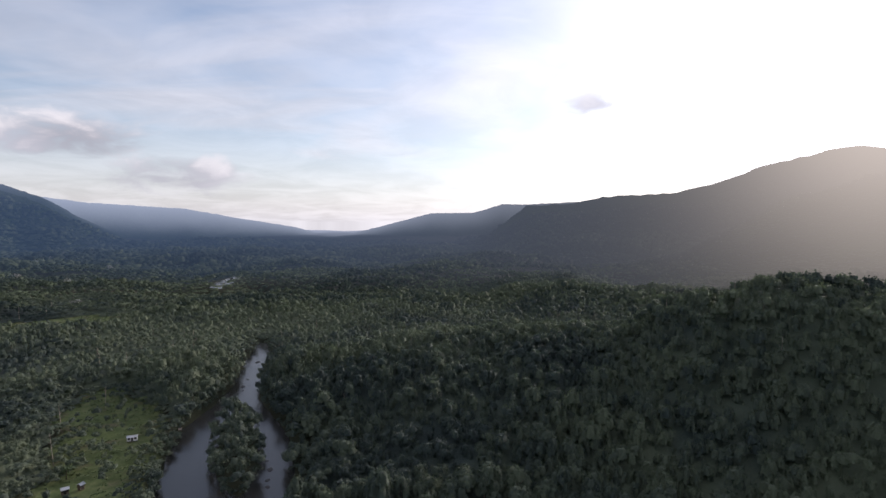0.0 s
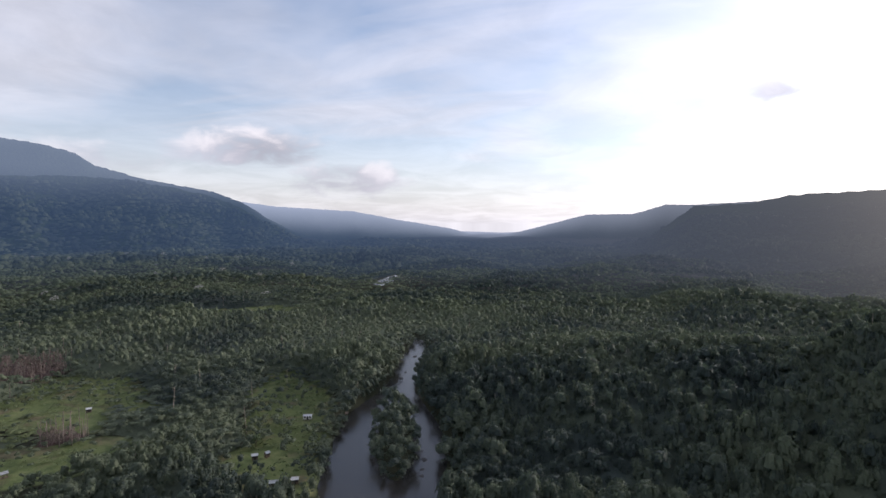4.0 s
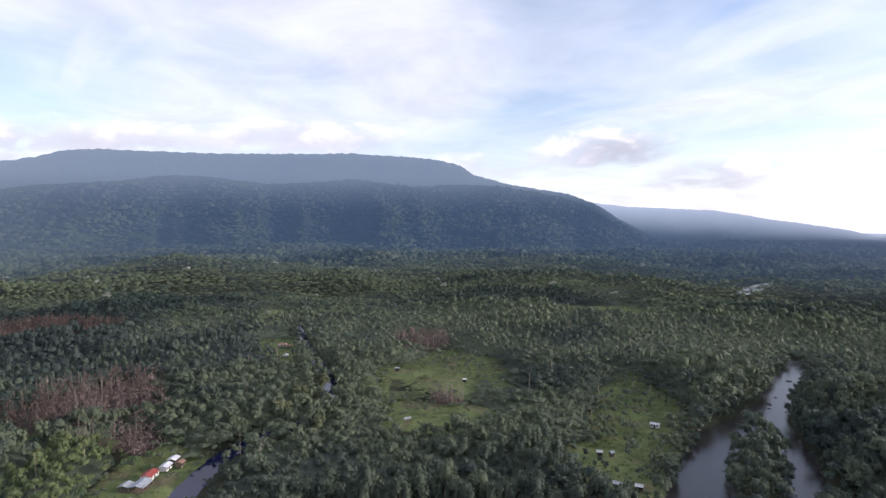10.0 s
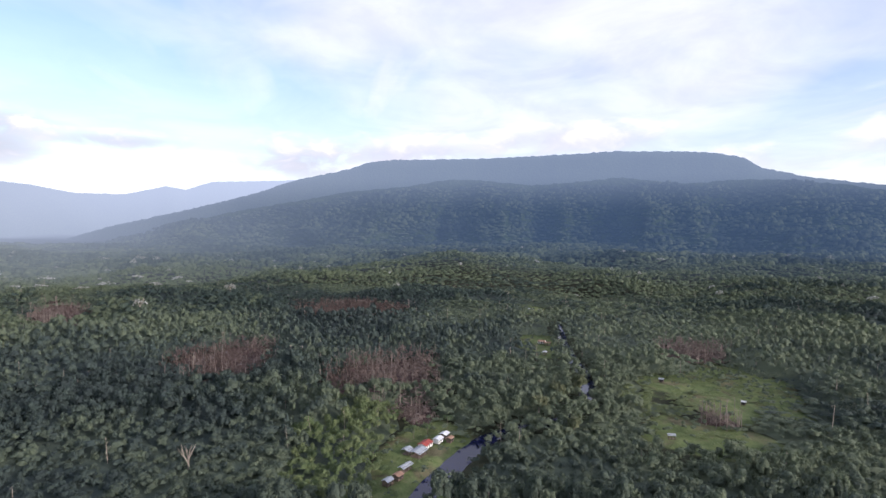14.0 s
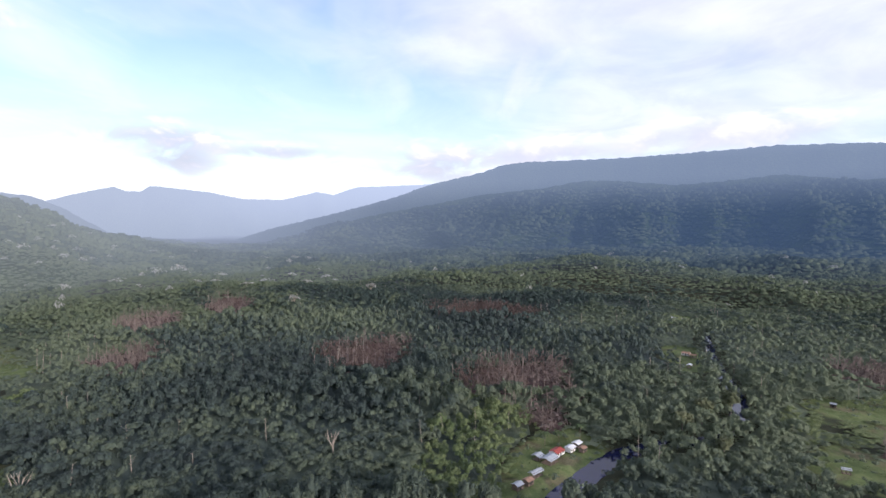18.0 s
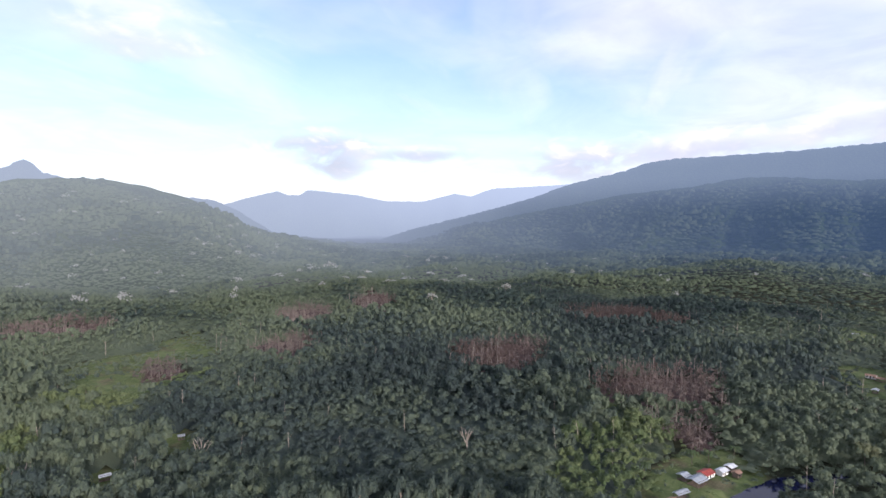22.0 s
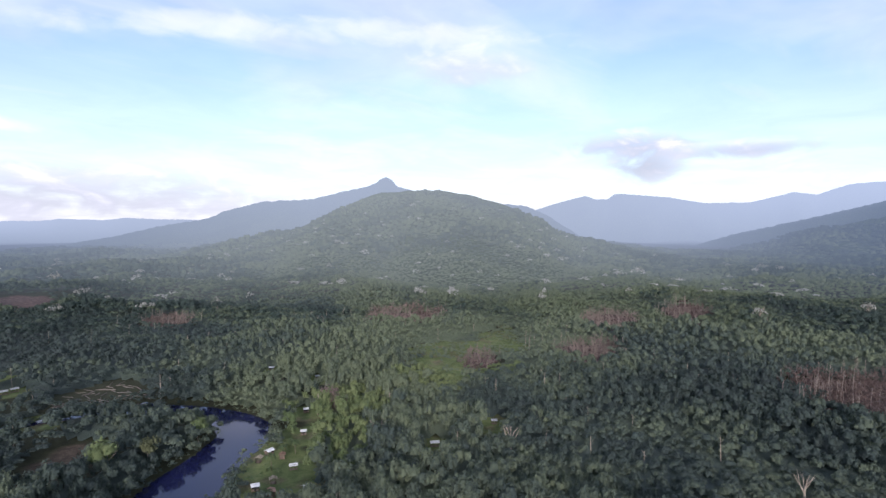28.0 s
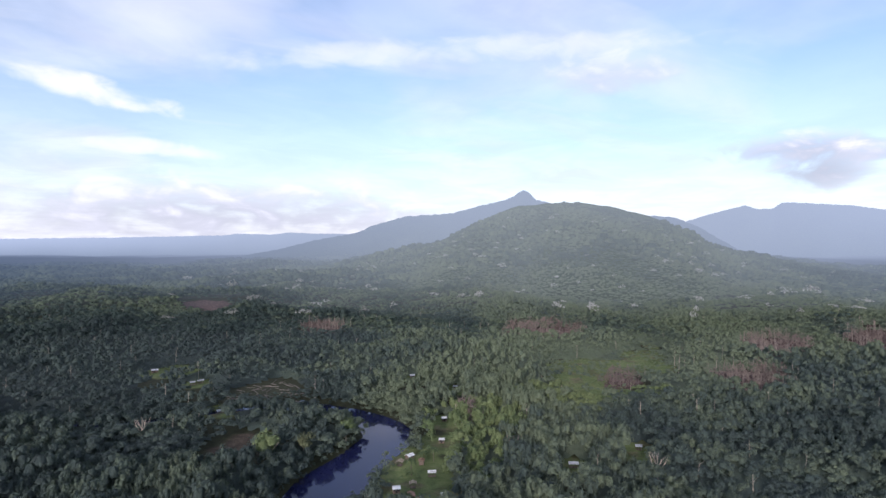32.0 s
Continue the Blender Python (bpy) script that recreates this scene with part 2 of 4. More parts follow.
def land_material():
    m, n = material("valley_floor")
    p = place(n)
    kind = n.add("ShaderNodeAttribute", attribute_name="cover").outputs["Color"]
    k = n.add("ShaderNodeSeparateColor", (kind,)).outputs
    fine, mid, wide = n.noise(p, 1.2, 5.0), n.noise(p, 0.18, 5.0), n.noise(p, 0.03, 4.0)
    mixed = n.math("ADD", n.math("MULTIPLY", mid, 0.6), n.math("MULTIPLY", fine, 0.4))
    earth = n.ramp(mixed, [(0.3, (0.018, 0.021, 0.012)), (0.7, (0.045, 0.048, 0.026))])
    grass = n.ramp(n.math("ADD", n.math("MULTIPLY", mixed, 0.7), n.math("MULTIPLY", wide, 0.3)), [(0.36, (0.052, 0.074, 0.028)), (0.5, (0.105, 0.134, 0.050)), (0.64, (0.168, 0.178, 0.080))])
    straw = n.ramp(mixed, [(0.35, (0.07, 0.066, 0.036)), (0.65, (0.17, 0.15, 0.088))])
    grass = n.mix(n.smooth(n.noise(p, 0.055, 5.0, 0.6), 0.5, 0.66), grass, straw)
    red = n.ramp(mixed, [(0.36, (0.040, 0.028, 0.026)), (0.5, (0.080, 0.050, 0.044)), (0.64, (0.15, 0.107, 0.093))])
    path = n.ramp(mixed, [(0.34, (0.13, 0.10, 0.085)), (0.66, (0.27, 0.22, 0.19))])
    col = n.mix(n.smooth(k[0], 0.25, 0.75), n.mix(n.smooth(k[1], 0.25, 0.75), n.mix(n.smooth(k[2], 0.25, 0.75), earth, path), grass), red)
    # emissive haze over the far ground
    finish(n, painted_haze(n, principled(n, col, 0.95, 0.0, mixed, 0.6, 0.6, 0.15), *FAR_HAZE))
    return m


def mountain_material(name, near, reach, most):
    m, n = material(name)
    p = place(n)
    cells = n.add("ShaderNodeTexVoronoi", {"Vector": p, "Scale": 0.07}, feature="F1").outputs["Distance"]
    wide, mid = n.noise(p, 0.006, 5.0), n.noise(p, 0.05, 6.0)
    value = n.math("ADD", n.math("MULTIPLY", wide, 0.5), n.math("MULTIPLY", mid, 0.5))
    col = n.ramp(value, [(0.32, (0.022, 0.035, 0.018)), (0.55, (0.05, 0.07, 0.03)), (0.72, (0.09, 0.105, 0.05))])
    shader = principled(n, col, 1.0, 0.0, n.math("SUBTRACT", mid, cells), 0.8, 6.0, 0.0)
    # emissive haze over the slopes
    finish(n, painted_haze(n, shader, near, reach, most))
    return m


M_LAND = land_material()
M_MOUNTAIN = mountain_material("forested_mountain", *FAR_HAZE)


def water_material(name, rough, wave, size, gloss, silt):
    m, n = material(name)
    p = place(n)
    ripple = n.noise(p, size, 4.0)
    body = n.ramp(n.noise(p, 0.02, 3.0), [(0.35, silt), (0.7, tuple(1.4 * c for c in silt))])
    finish(n, principled(n, body, rough, 0.0, ripple, wave, 0.10, gloss))
    return m


M_WATER = water_material("still_water", 0.07, 0.12, 0.5, 0.26, (0.009, 0.011, 0.040))
M_RAPIDS = water_material("running_water", 0.22, 0.6, 0.9, 0.45, (0.027, 0.025, 0.022))

# ---- the lie of the land ----
rng = np.random.default_rng(7)


def vnoise(x, y, size, seed=0):
    """Smooth noise from 0 to 1 over the plane, about size metres from knoll to knoll."""
    x, y = np.asarray(x, float) / size + 1000.0, np.asarray(y, float) / size + 1000.0
    i, j = np.floor(x).astype(np.int64), np.floor(y).astype(np.int64)
    u, v = x - i, y - j
    u, v = u * u * (3 - 2 * u), v * v * (3 - 2 * v)

    def knot(a, b):
        h = (a * 374761393 + b * 668265263 + seed * 974711) & 0x7FFFFFFF
        h = ((h ^ (h >> 13)) * 1274126177) & 0x7FFFFFFF
        return ((h ^ (h >> 16)) & 0xFFFF) / 65535.0

    return (knot(i, j) * (1 - u) + knot(i + 1, j) * u) * (1 - v) + (knot(i, j + 1) * (1 - u) + knot(i + 1, j + 1) * u) * v


def fnoise(x, y, size, seed=0, octaves=4):
    return sum(vnoise(x, y, size / 2**k, seed + k) * 0.5**k for k in range(octaves)) / (2 - 0.5 ** (octaves - 1))


# rivers: points of the middle line with half widths
RIVERS = {
    "pool": [(-75, -375, 8), (-99, -340, 11), (-113, -312, 12), (-114, -288, 13), (-95, -268, 12), (-74, -249, 14), (-57, -231, 16), (-38, -170, 18), (-30, -50, 18)],
    "rapids": [(-30, -50, 18), (-45, 60, 20), (-66, 140, 22), (-84, 206, 25), (-100, 251, 27), (-115, 291, 23), (-126, 330, 10), (-134, 370, 7), (-147, 430, 8), (-158, 470, 5), (-168, 495, 2)],
    "far_reach": [(-372, 890, 4), (-382, 915, 11), (-392, 960, 14), (-404, 1020, 12), (-414, 1090, 6)],
    "upper_river": [(-75, -375, 5), (-46, -378, 2), (30, -380, 2), (90, -420, 2)],
    "creek": [(-38, -60, 6), (-100, -20, 6), (-170, 8, 4), (-221, 39.5, 3.4), (-241, 54.5, 3.4), (-262, 73, 3.2), (-275, 100, 3), (-282, 126, 3.5), (-305, 150, 3.5), (-330, 164, 4), (-355, 173, 2.5), (-393, 184, 3.5), (-425, 192, 2.5), (-470, 207, 2), (-560, 240, 2)],
}
ISLAND = [(-120, 311, 4), (-110, 286, 10.5), (-100, 260, 12.5), (-91, 236, 11.5), (-84, 217, 6)]


def along(line, x, y):
    """How far inside (positive) or outside the band along a line the points lie."""
    best = np.full(np.shape(x), -1e9)
    for (x0, y0, w0), (x1, y1, w1) in zip(line, line[1:]):
        dx, dy = x1 - x0, y1 - y0
        s = np.clip(((x - x0) * dx + (y - y0) * dy) / (dx * dx + dy * dy), 0, 1)
        best = np.maximum(best, w0 + s * (w1 - w0) - np.hypot(x - x0 - s * dx, y - y0 - s * dy))
    return best


def in_water(x, y):
    wet = np.maximum.reduce([along(line, x, y) for line in RIVERS.values()])
    wet = wet + (vnoise(x, y, 9, 31) - 0.5) * 3.0
    return np.minimum(wet, -along(ISLAND, x, y))


# clearings: middle, half width, half depth (seen from the valley's middle), kind
CLEARINGS = [
    (-386, 30, 40, 50, "red"), (-444, -84, 34, 48, "red"), (-673, 12, 62, 60, "red"), (-405, 290, 24, 28, "red"), (-259, 206, 11, 8, "red"), (-305, 45, 9, 22, "red"), (-416, -278, 26, 36, "red"), (-571, -347, 25, 55, "red"),
    (-663, -302, 24, 60, "red"), (-326, -320, 15, 26, "red"), (-415, -546, 40, 60, "red"), (-34, -304, 20, 26, "soil"), (-65, -404, 26, 36, "logged"), (-350, 57, 15, 9, "soil"), (-66, -952, 42, 80, "red"),
    (-177, -681, 20, 45, "red"), (-305, 246, 42, 62, "grass"), (-243, 184, 34, 24, "grass"), (-176, 283, 25, 66, "grass"), (-465, 179, 21, 38, "grass"), (-681, 243, 48, 40, "grass"),
    (-354, 1, 15, 26, "grass"), (-248, 42, 19, 46, "grass"), (-311, -347, 40, 68, "grass"), (-98, -239, 16, 34, "grass"), (-11, -512, 22, 22, "grass"), (-415, 581, 60, 60, "grass"),
    (-400, -370, 26, 70, "grass"), (-148, 208, 17, 26, "grass"), (-92, -214, 6, 11, "path"), (-82, -202, 12, 24, "grass"), (-78, -226, 11, 12, "grass"),
]


def in_clearing(x, y, kinds):
    best = np.full(np.shape(x), -9.0)
    rag = (fnoise(x, y, 26, 5, 3) - 0.5) * 1.2
    for cx, cy, wide, deep, kind in CLEARINGS:
        if kind in kinds:
            r = math.hypot(cx, cy)
            ux, uy = cx / r, cy / r
            a = ((x - cx) * ux + (y - cy) * uy) / deep
            b = ((x - cx) * uy - (y - cy) * ux) / wide
            best = np.maximum(best, 1 - np.hypot(a, b) + rag)
    return best


# ---- houses: x, y, turn, length, width, roof, walls ----
HOUSES = [
    (-256, 42, 140, 9, 6, "red", "white"), (-248.5, 37.5, 140, 10, 7.5, "tin", "open"), (-251.5, 32.5, 140, 6, 5, "tin", "open"), (-260.5, 49.2, 140, 6.5, 4.5, "white", "white"),
    (-266, 53.5, 140, 6, 4.5, "white", "plank"), (-260, 55, 140, 4.5, 3.5, "brown", "plank"), (-234, 29.5, 135, 9.5, 3.6, "tin", "open"), (-221.5, 20.5, 135, 5.5, 4, "tin", "plank"),
    (-225.5, 25.2, 135, 5, 4.2, "brown", "plank"), (-462.1, 182.7, 60, 9, 7, "brown", "white"), (-455.3, 185.6, 60, 8, 6, "brown", "open"), (-423, 170, 150, 7, 4, "white", "open"),
    (-657.5, 245.2, 72, 9, 5, "tin", "plank"), (-651.7, 255, 66, 8, 4, "white", "white"), (-282.4, 241.3, 45, 5, 3, "white", "plank"), (-244.2, 167.1, 70, 7, 3.5, "tin", "open"),
    (-334.1, 219.8, 50, 6, 4, "tin", "plank"), (-154.4, 265.7, 22, 9, 3.6, "white", "white"), (-151.4, 213, 40, 5, 3.2, "white", "plank"), (-147.5, 216.9, 75, 4, 3, "tin", "plank"),
    (-128, 192.5, 26, 7, 4, "tin", "plank"), (-121.1, 197.4, 30, 6, 3.5, "white", "plank"), (-176.8, -206.1, -32, 7, 3.6, "white", "open"),
    (-222.8, -208.1, -40, 5, 3, "tin", "open"), (-108.4, -249.1, 20, 6, 4, "white", "plank"), (-111.4, -241.3, 60, 4.5, 3.5, "brown", "plank"), (-88.9, -218.8, -18, 5, 4.4, "white", "plank"),
    (-91.8, -210.1, 70, 6, 5, "brown", "plank"), (-93.8, -204.2, 70, 4.5, 4, "brown", "white"), (-110.4, -227.6, -22, 5.5, 3, "white", "open"), (-105.5, -205.2, -5, 5, 3, "white", "open"),
    (-97.7, -220.8, 70, 4, 4, "thatch", "open"), (-101.6, -245.2, 45, 5, 4, "thatch", "open"), (-150.5, -293.1, -20, 4.5, 3, "white", "plank"), (-176.8, -400.6, -25, 6, 4, "white", "plank"),
    (-191.5, -354.7, -30, 5, 3.5, "tin", "plank"), (8.8, -511.9, 0, 8, 4.5, "white", "plank"), (-23.4, -460.2, 10, 7, 4, "tin", "open"), (-17.6, -457.2, 10, 6, 4, "tin", "open"),
    (-30.3, -375.2, 20, 7, 4, "tin", "open"), (-132.9, -261.8, -30, 4.5, 3, "white", "plank"),
]


# the wooded ridge beyond the river: azimuth and height
NEAR_RIDGE = np.array([(-180, 0), (-85, 0), (-60, 50), (-40, 64), (-32.4, 67), (-29.6, 63), (-28, 56), (-26, 57), (-24.3, 52), (-21.5, 46), (-19.6, 35), (-14.3, 28), (-8.8, 22), (-2.9, 21), (3, 17), (9, 6), (14, 0), (180, 0)]).T


def ground_z(x, y):
    r = np.hypot(x, y)
    z = (fnoise(x, y, 380, 3, 4) - 0.5) * np.clip((r - 250) / 900, 0.08, 1) * 46
    ridge = np.interp(azimuth(x, y), NEAR_RIDGE[0], NEAR_RIDGE[1]) * (0.92 + 0.16 * fnoise(x, y, 90, 9, 3))
    up, down = np.clip((r - 185) / 175, 0, 1), np.clip((r - 360) / 170, 0, 1)
    z += ridge * up * up * (3 - 2 * up) * (1 - 0.95 * down * down * (3 - 2 * down))
    z += np.clip((r - 620) / 350, 0, 1) * np.clip((1900 - r) / 500, 0, 1) * (fnoise(x, y, 260, 13, 3) - 0.5) * 44
    z += np.clip((r - 2400) / 2500, 0, 1) ** 1.5 * 34
    right = np.clip((8 - azimuth(x, y)) / 14, 0, 1) * np.clip((azimuth(x, y) + 75) / 20, 0, 1)
    z += right * np.clip((r - 480) / 300, 0, 1) * (np.abs(fnoise(x, y, 340, 71, 3) - 0.5) * -120 + 20)
    wet = in_water(x, y)
    near = r < 1500
    z = np.where(near, z * np.clip(-wet / 60, 0, 1) + np.clip(-1.0 - (wet + 3.5) * 0.5, -1.0, 0.4) * np.clip(1 + wet / 40, 0, 1), z)
    return z


# mountains: crest as azimuth (degrees left of +y) and height angle from the eye, with distances of foot, crest and back
MOUNTAINS = {
    "plateau_mountain": (2750, 3800, 4400, [(27, -2.6), (29.5, -1.5), (31.6, -0.7), (33.5, 0.2), (36.2, 2.0), (38.9, 3.0), (45.2, 4.1), (48.6, 5.05), (50, 6.0), (52.4, 6.6), (56, 6.9),
                         (61.3, 7.14), (68, 6.9), (75.5, 6.64), (84, 6.5), (86.8, 6.15), (88.5, 5.5), (92, 4.7), (94.5, 4.1), (98, 2.8), (102, 1.7), (105.8, 0.7), (110, -0.3), (114, -1.6)], 0.7),
    # upper crest follows the edge of light across the slope, put into the shape
    "plateau_shoulder": (1800, 2900, 3500, [(25, -3.6), (28.3, -2.5), (31.1, -1.5), (34.1, 0.1), (36.7, 1.75), (39, 2.6), (42.1, 3.3), (47.2, 4.0), (50.6, 4.1), (55, 3.8), (60.8, 4.6), (65.4, 4.2), (70, 3.9), (73.9, 4.4),
                         (78.1, 4.6), (82.6, 3.8), (88.6, 3.2), (92.8, 2.4), (96.6, 1.7), (100.1, 1.0), (105.4, -0.3), (110.4, -1.9), (116, -3.2)], 1.5),
    "far_range": (3900, 4650, 4850, [(84, 4.0), (90, 4.6), (94.2, 4.23), (101.8, 3.87), (104.1, 3.05), (105.8, 3.32), (109.1, 2.5), (112.9, 2.5), (116, 3.1), (120.4, 3.53), (121.1, 3.5), (121.7, 3.03),
                  (123, 3.0), (123.9, 3.4), (127, 2.6), (130, 1.6), (134, 0.5)], 0.3),
    "valley_ridge_left": (3300, 4350, 4800, [(9, -2.0), (12, -1.3), (15.4, -0.45), (21.2, 0.5), (25.3, 1.25), (33, 1.66), (36.5, 2.1), (42, 2.4), (50, 2.0)], 0.3),
    "valley_ridge_right": (3100, 4300, 4800, [(14, -2.2), (10, -1.2), (7.2, -0.55), (1.3, 1.0), (-3.3, 1.1), (-6.2, 1.98), (-8.6, 1.95), (-16, 2.3), (-30, 2.6)], 0.3),
    "shaded_ridge": (1150, 2200, 3000, [(10, -4.6), (7.8, -4.3), (3.7, -3.6), (0.1, -2.85), (-2.9, -2.3), (-4.6, -1.5), (-6.3, 0.0), (-8.6, 1.9), (-13.2, 2.14), (-16, 2.74), (-23.3, 3.14), (-27.6, 4.24), (-29.9, 5.18), (-35.3, 6.47), (-37, 6.68),
                     (-39.2, 6.3), (-46, 5.4), (-56, 4.5), (-70, 3.0), (-84, 0.0)], 0.5),
    "spur": (800, 1450, 1900, [(-14, -4.9), (-18, -4.2), (-23.5, -2.9), (-28, -0.5), (-32.6, 2.2), (-39, 4.3), (-45, 4.4), (-54, 3.0), (-66, 0.0), (-75, -3)], 0.5),
    "low_hills": (2000, 2700, 3300, [(33, -3.0), (29, -2.5), (24.3, -1.8), (18.1, -1.85), (13.1, -2.25), (9.7, -2.15), (5.6, -3.0), (0, -3.4)], 0.4),
    "rounded_hill": (900, 2050, 2900, [(104, -4.5), (112.1, -3.2), (116.3, -2.6), (121.1, -1.85), (124.6, -1.0), (126.9, 0.0), (128.4, 1.0), (130.5, 1.85), (132, 2.55), (134.8, 3.4), (137.5, 4.0), (141, 4.12), (144.9, 3.9), (147.3, 3.1),
                     (150.7, 1.5), (153, 0.3), (157.2, -0.9), (163, -2.3), (168.6, -3.2), (178, -4.4)], 0.8),
    "peaked_ridge": (2500, 3500, 4300, [(124, -1.0), (127.8, 1.5), (130, 2.42), (132, 2.6), (138, 3.4), (142, 4.05), (143.3, 4.4), (143.9, 5.1), (144.4, 5.36), (145, 5.26), (145.6, 4.75), (146.7, 4.3), (149, 3.8), (152, 3.0), (156.7, 2.7), (160.3, 1.75), (162, 0.9), (166, 0.2), (170, -0.8), (174, -1.6)], 0.35),
    "far_lowland": (3600, 4700, 4850, [(155, 0.3), (160, 0.75), (166.6, 0.83), (168.8, 0.94), (170.5, 0.7), (173.7, 0.79), (174.7, 0.62), (184, 0.36), (192, 0.22), (205, 0.2), (230, 0.2)], 0.2),
}


def azimuth(x, y):
    return np.degrees(np.arctan2(-x, y))


def mountain_z(key, x, y):
    foot, crest, back, table, rough = MOUNTAINS[key]
    table = sorted(table)
    az = np.mod(azimuth(x, y) + 120, 360) - 120
    r = np.hypot(x, y)
    a, e = np.array(table).T
    inside = (az >= a[0]) & (az <= a[-1])
    wob = (fnoise(x, y, 900, 17, 2) - 0.5) * 0.12
    top = EYE[2] + crest * np.tan(np.radians(np.interp(az, a, e))) - (5 if crest < 3000 else 3)
    s = np.clip((r - foot) / (crest - foot), 0, 1)
    rise = np.clip(s + wob * s * (1 - s) * 4, 0, 1)
    shape = 0.55 * rise**1.35 + 0.45 * (rise * rise * (3 - 2 * rise)) ** 1.3
    gully = 1 - np.abs(fnoise(np.radians(az) * crest, r * 0.3, 420, 23, 4) * 2 - 1) * 1.8
    if key == "plateau_mountain":
        # a cliff below the flat top
        shape = 0.8 * shape + 0.2 * np.clip((s - 0.80 - wob) / 0.1, 0, 1)
    z = -20 + (top + 20) * shape - rough * gully * 260 * s * (1 - s) ** 0.7 * np.clip((top - 0) / 300, 0.1, 1.2)
    past = np.clip((r - crest) / (back - crest), 0, 1)
    z -= past * 0.4 * np.maximum(top, 30)
    return np.where(inside & (r >= foot * 0.98) & (r <= back * 1.01), z, -60)


def land_z(x, y):
    return np.maximum.reduce([ground_z(x, y)] + [mountain_z(k, x, y) for k in MOUNTAINS])


def mesh_of(name, verts, faces, mat, tone=None, cover=None, smooth=False):
    """A mesh from arrays of points and of four-cornered faces."""
    me = bpy.data.meshes.new(name)
    verts, faces = np.ascontiguousarray(verts, np.float32), np.ascontiguousarray(faces, np.int32)
    me.vertices.add(len(verts))
    me.vertices.foreach_set("co", verts.ravel())
    me.loops.add(faces.size)
    me.loops.foreach_set("vertex_index", faces.ravel())
    me.polygons.add(len(faces))
    me.polygons.foreach_set("loop_start", np.arange(len(faces), dtype=np.int32) * faces.shape[1])
    me.polygons.foreach_set("use_smooth", np.full(len(faces), smooth))
    if tone is not None:
        me.attributes.new("tone", "FLOAT", "POINT").data.foreach_set("value", np.ascontiguousarray(tone, np.float32))
    if cover is not None:
        me.attributes.new("cover", "FLOAT_COLOR", "POINT").data.foreach_set("color", np.ascontiguousarray(cover, np.float32).ravel())
    me.materials.append(mat)
    me.update()
    return me


def polar_grid(azs, rs):
    a, r = np.meshgrid(np.radians(azs), rs)
    x, y = -np.sin(a) * r, np.cos(a) * r
    n, m = a.shape
    k = np.arange(n * m).reshape(n, m)
    return x.ravel(), y.ravel(), np.stack([k[:-1, :-1], k[:-1, 1:], k[1:, 1:], k[1:, :-1]], -1).reshape(-1, 4)


azs = np.concatenate([np.arange(-48, 200, 0.52), np.arange(200, 312.1, 4.0)])
rs = np.concatenate([[0.0, 20, 40, 60, 80, 100, 115, 130], np.geomspace(142, 4950, 230)])
gx, gy, faces = polar_grid(azs, rs)
cover = np.zeros((len(gx), 4))
for c, kinds in enumerate((("red", "soil"), ("grass",), ("path",))):
    cover[:, c] = np.clip(in_clearing(gx, gy, kinds) * 3 + 0.5, 0, 1)
cover[:, 0] *= np.where(in_clearing(gx, gy, ("soil",)) > -0.3, 0.5, 1.0)
for hx, hy, *_ in HOUSES:
    cover[:, 1] = np.maximum(cover[:, 1], np.clip(1.6 - np.hypot(gx - hx, gy - hy) / 13 + (fnoise(gx, gy, 9, 77, 2) - 0.5), 0, 1))
tagged(new("ground", mesh_of("ground", np.stack([gx, gy, ground_z(gx, gy)], -1), faces, M_LAND, cover=cover, smooth=True)),
       "dark valley floor with grassy and red-brown burnt clearings", "ground", kind="structure")

for key, (foot, crest, back, table, rough) in MOUNTAINS.items():
    lo, hi = min(table)[0], max(table)[0]
    fine = 14.0 / foot * 57.3
    azs = np.arange(lo, hi + fine, fine)
    rs = np.concatenate([np.linspace(foot, crest, int((crest - foot) / 16)), np.linspace(crest, back, 8)[1:]])
    x, y, faces = polar_grid(azs, rs)
    z = mountain_z(key, x, y)
    tufts = np.clip((z + 20) / 60, 0, 1) * (rng.random(len(x)) - 0.5) * (7 if crest < 4000 else 4)
    tagged(new("mountain", mesh_of("mountain", np.stack([x, y, z + tufts], -1), faces, M_MOUNTAIN, smooth=True)), "hazy blue-green mountain slope covered in rainforest", "mountain", kind="structure")

# ---- water ----
def ribbon(name, line, label, mat):
    """A water surface along a line, with uneven edges."""
    pts = np.array(line, float)
    at = np.concatenate([[0], np.cumsum(np.hypot(*np.diff(pts[:, :2], axis=0).T))])
    fine = np.arange(0, at[-1], 3.0)
    smooth = np.stack([np.interp(fine, at, pts[:, k]) for k in range(3)], -1)
    for _ in range(6):
        smooth[1:-1] = (smooth[:-2] + 2 * smooth[1:-1] + smooth[2:]) / 4
    t = np.gradient(smooth[:, :2], axis=0)
    t /= np.linalg.norm(t, axis=1, keepdims=True)
    verts = []
    for k, (x, y, half) in enumerate(smooth):
        for s, seed in ((1, 51), (-1, 52)):
            q = half + 2.2 + (float(fnoise(k * 3.0, 0.0, 16, seed, 3)) - 0.5) * min(5.0, half * 0.7)
            verts.append((x - t[k, 1] * q * s, y + t[k, 0] * q * s, -0.8))
    faces = [(2 * k, 2 * k + 1, 2 * k + 3, 2 * k + 2) for k in range(len(smooth) - 1)]
    return tagged(new(name, mesh_of(name, verts, faces, mat)), label, "river", kind="structure")


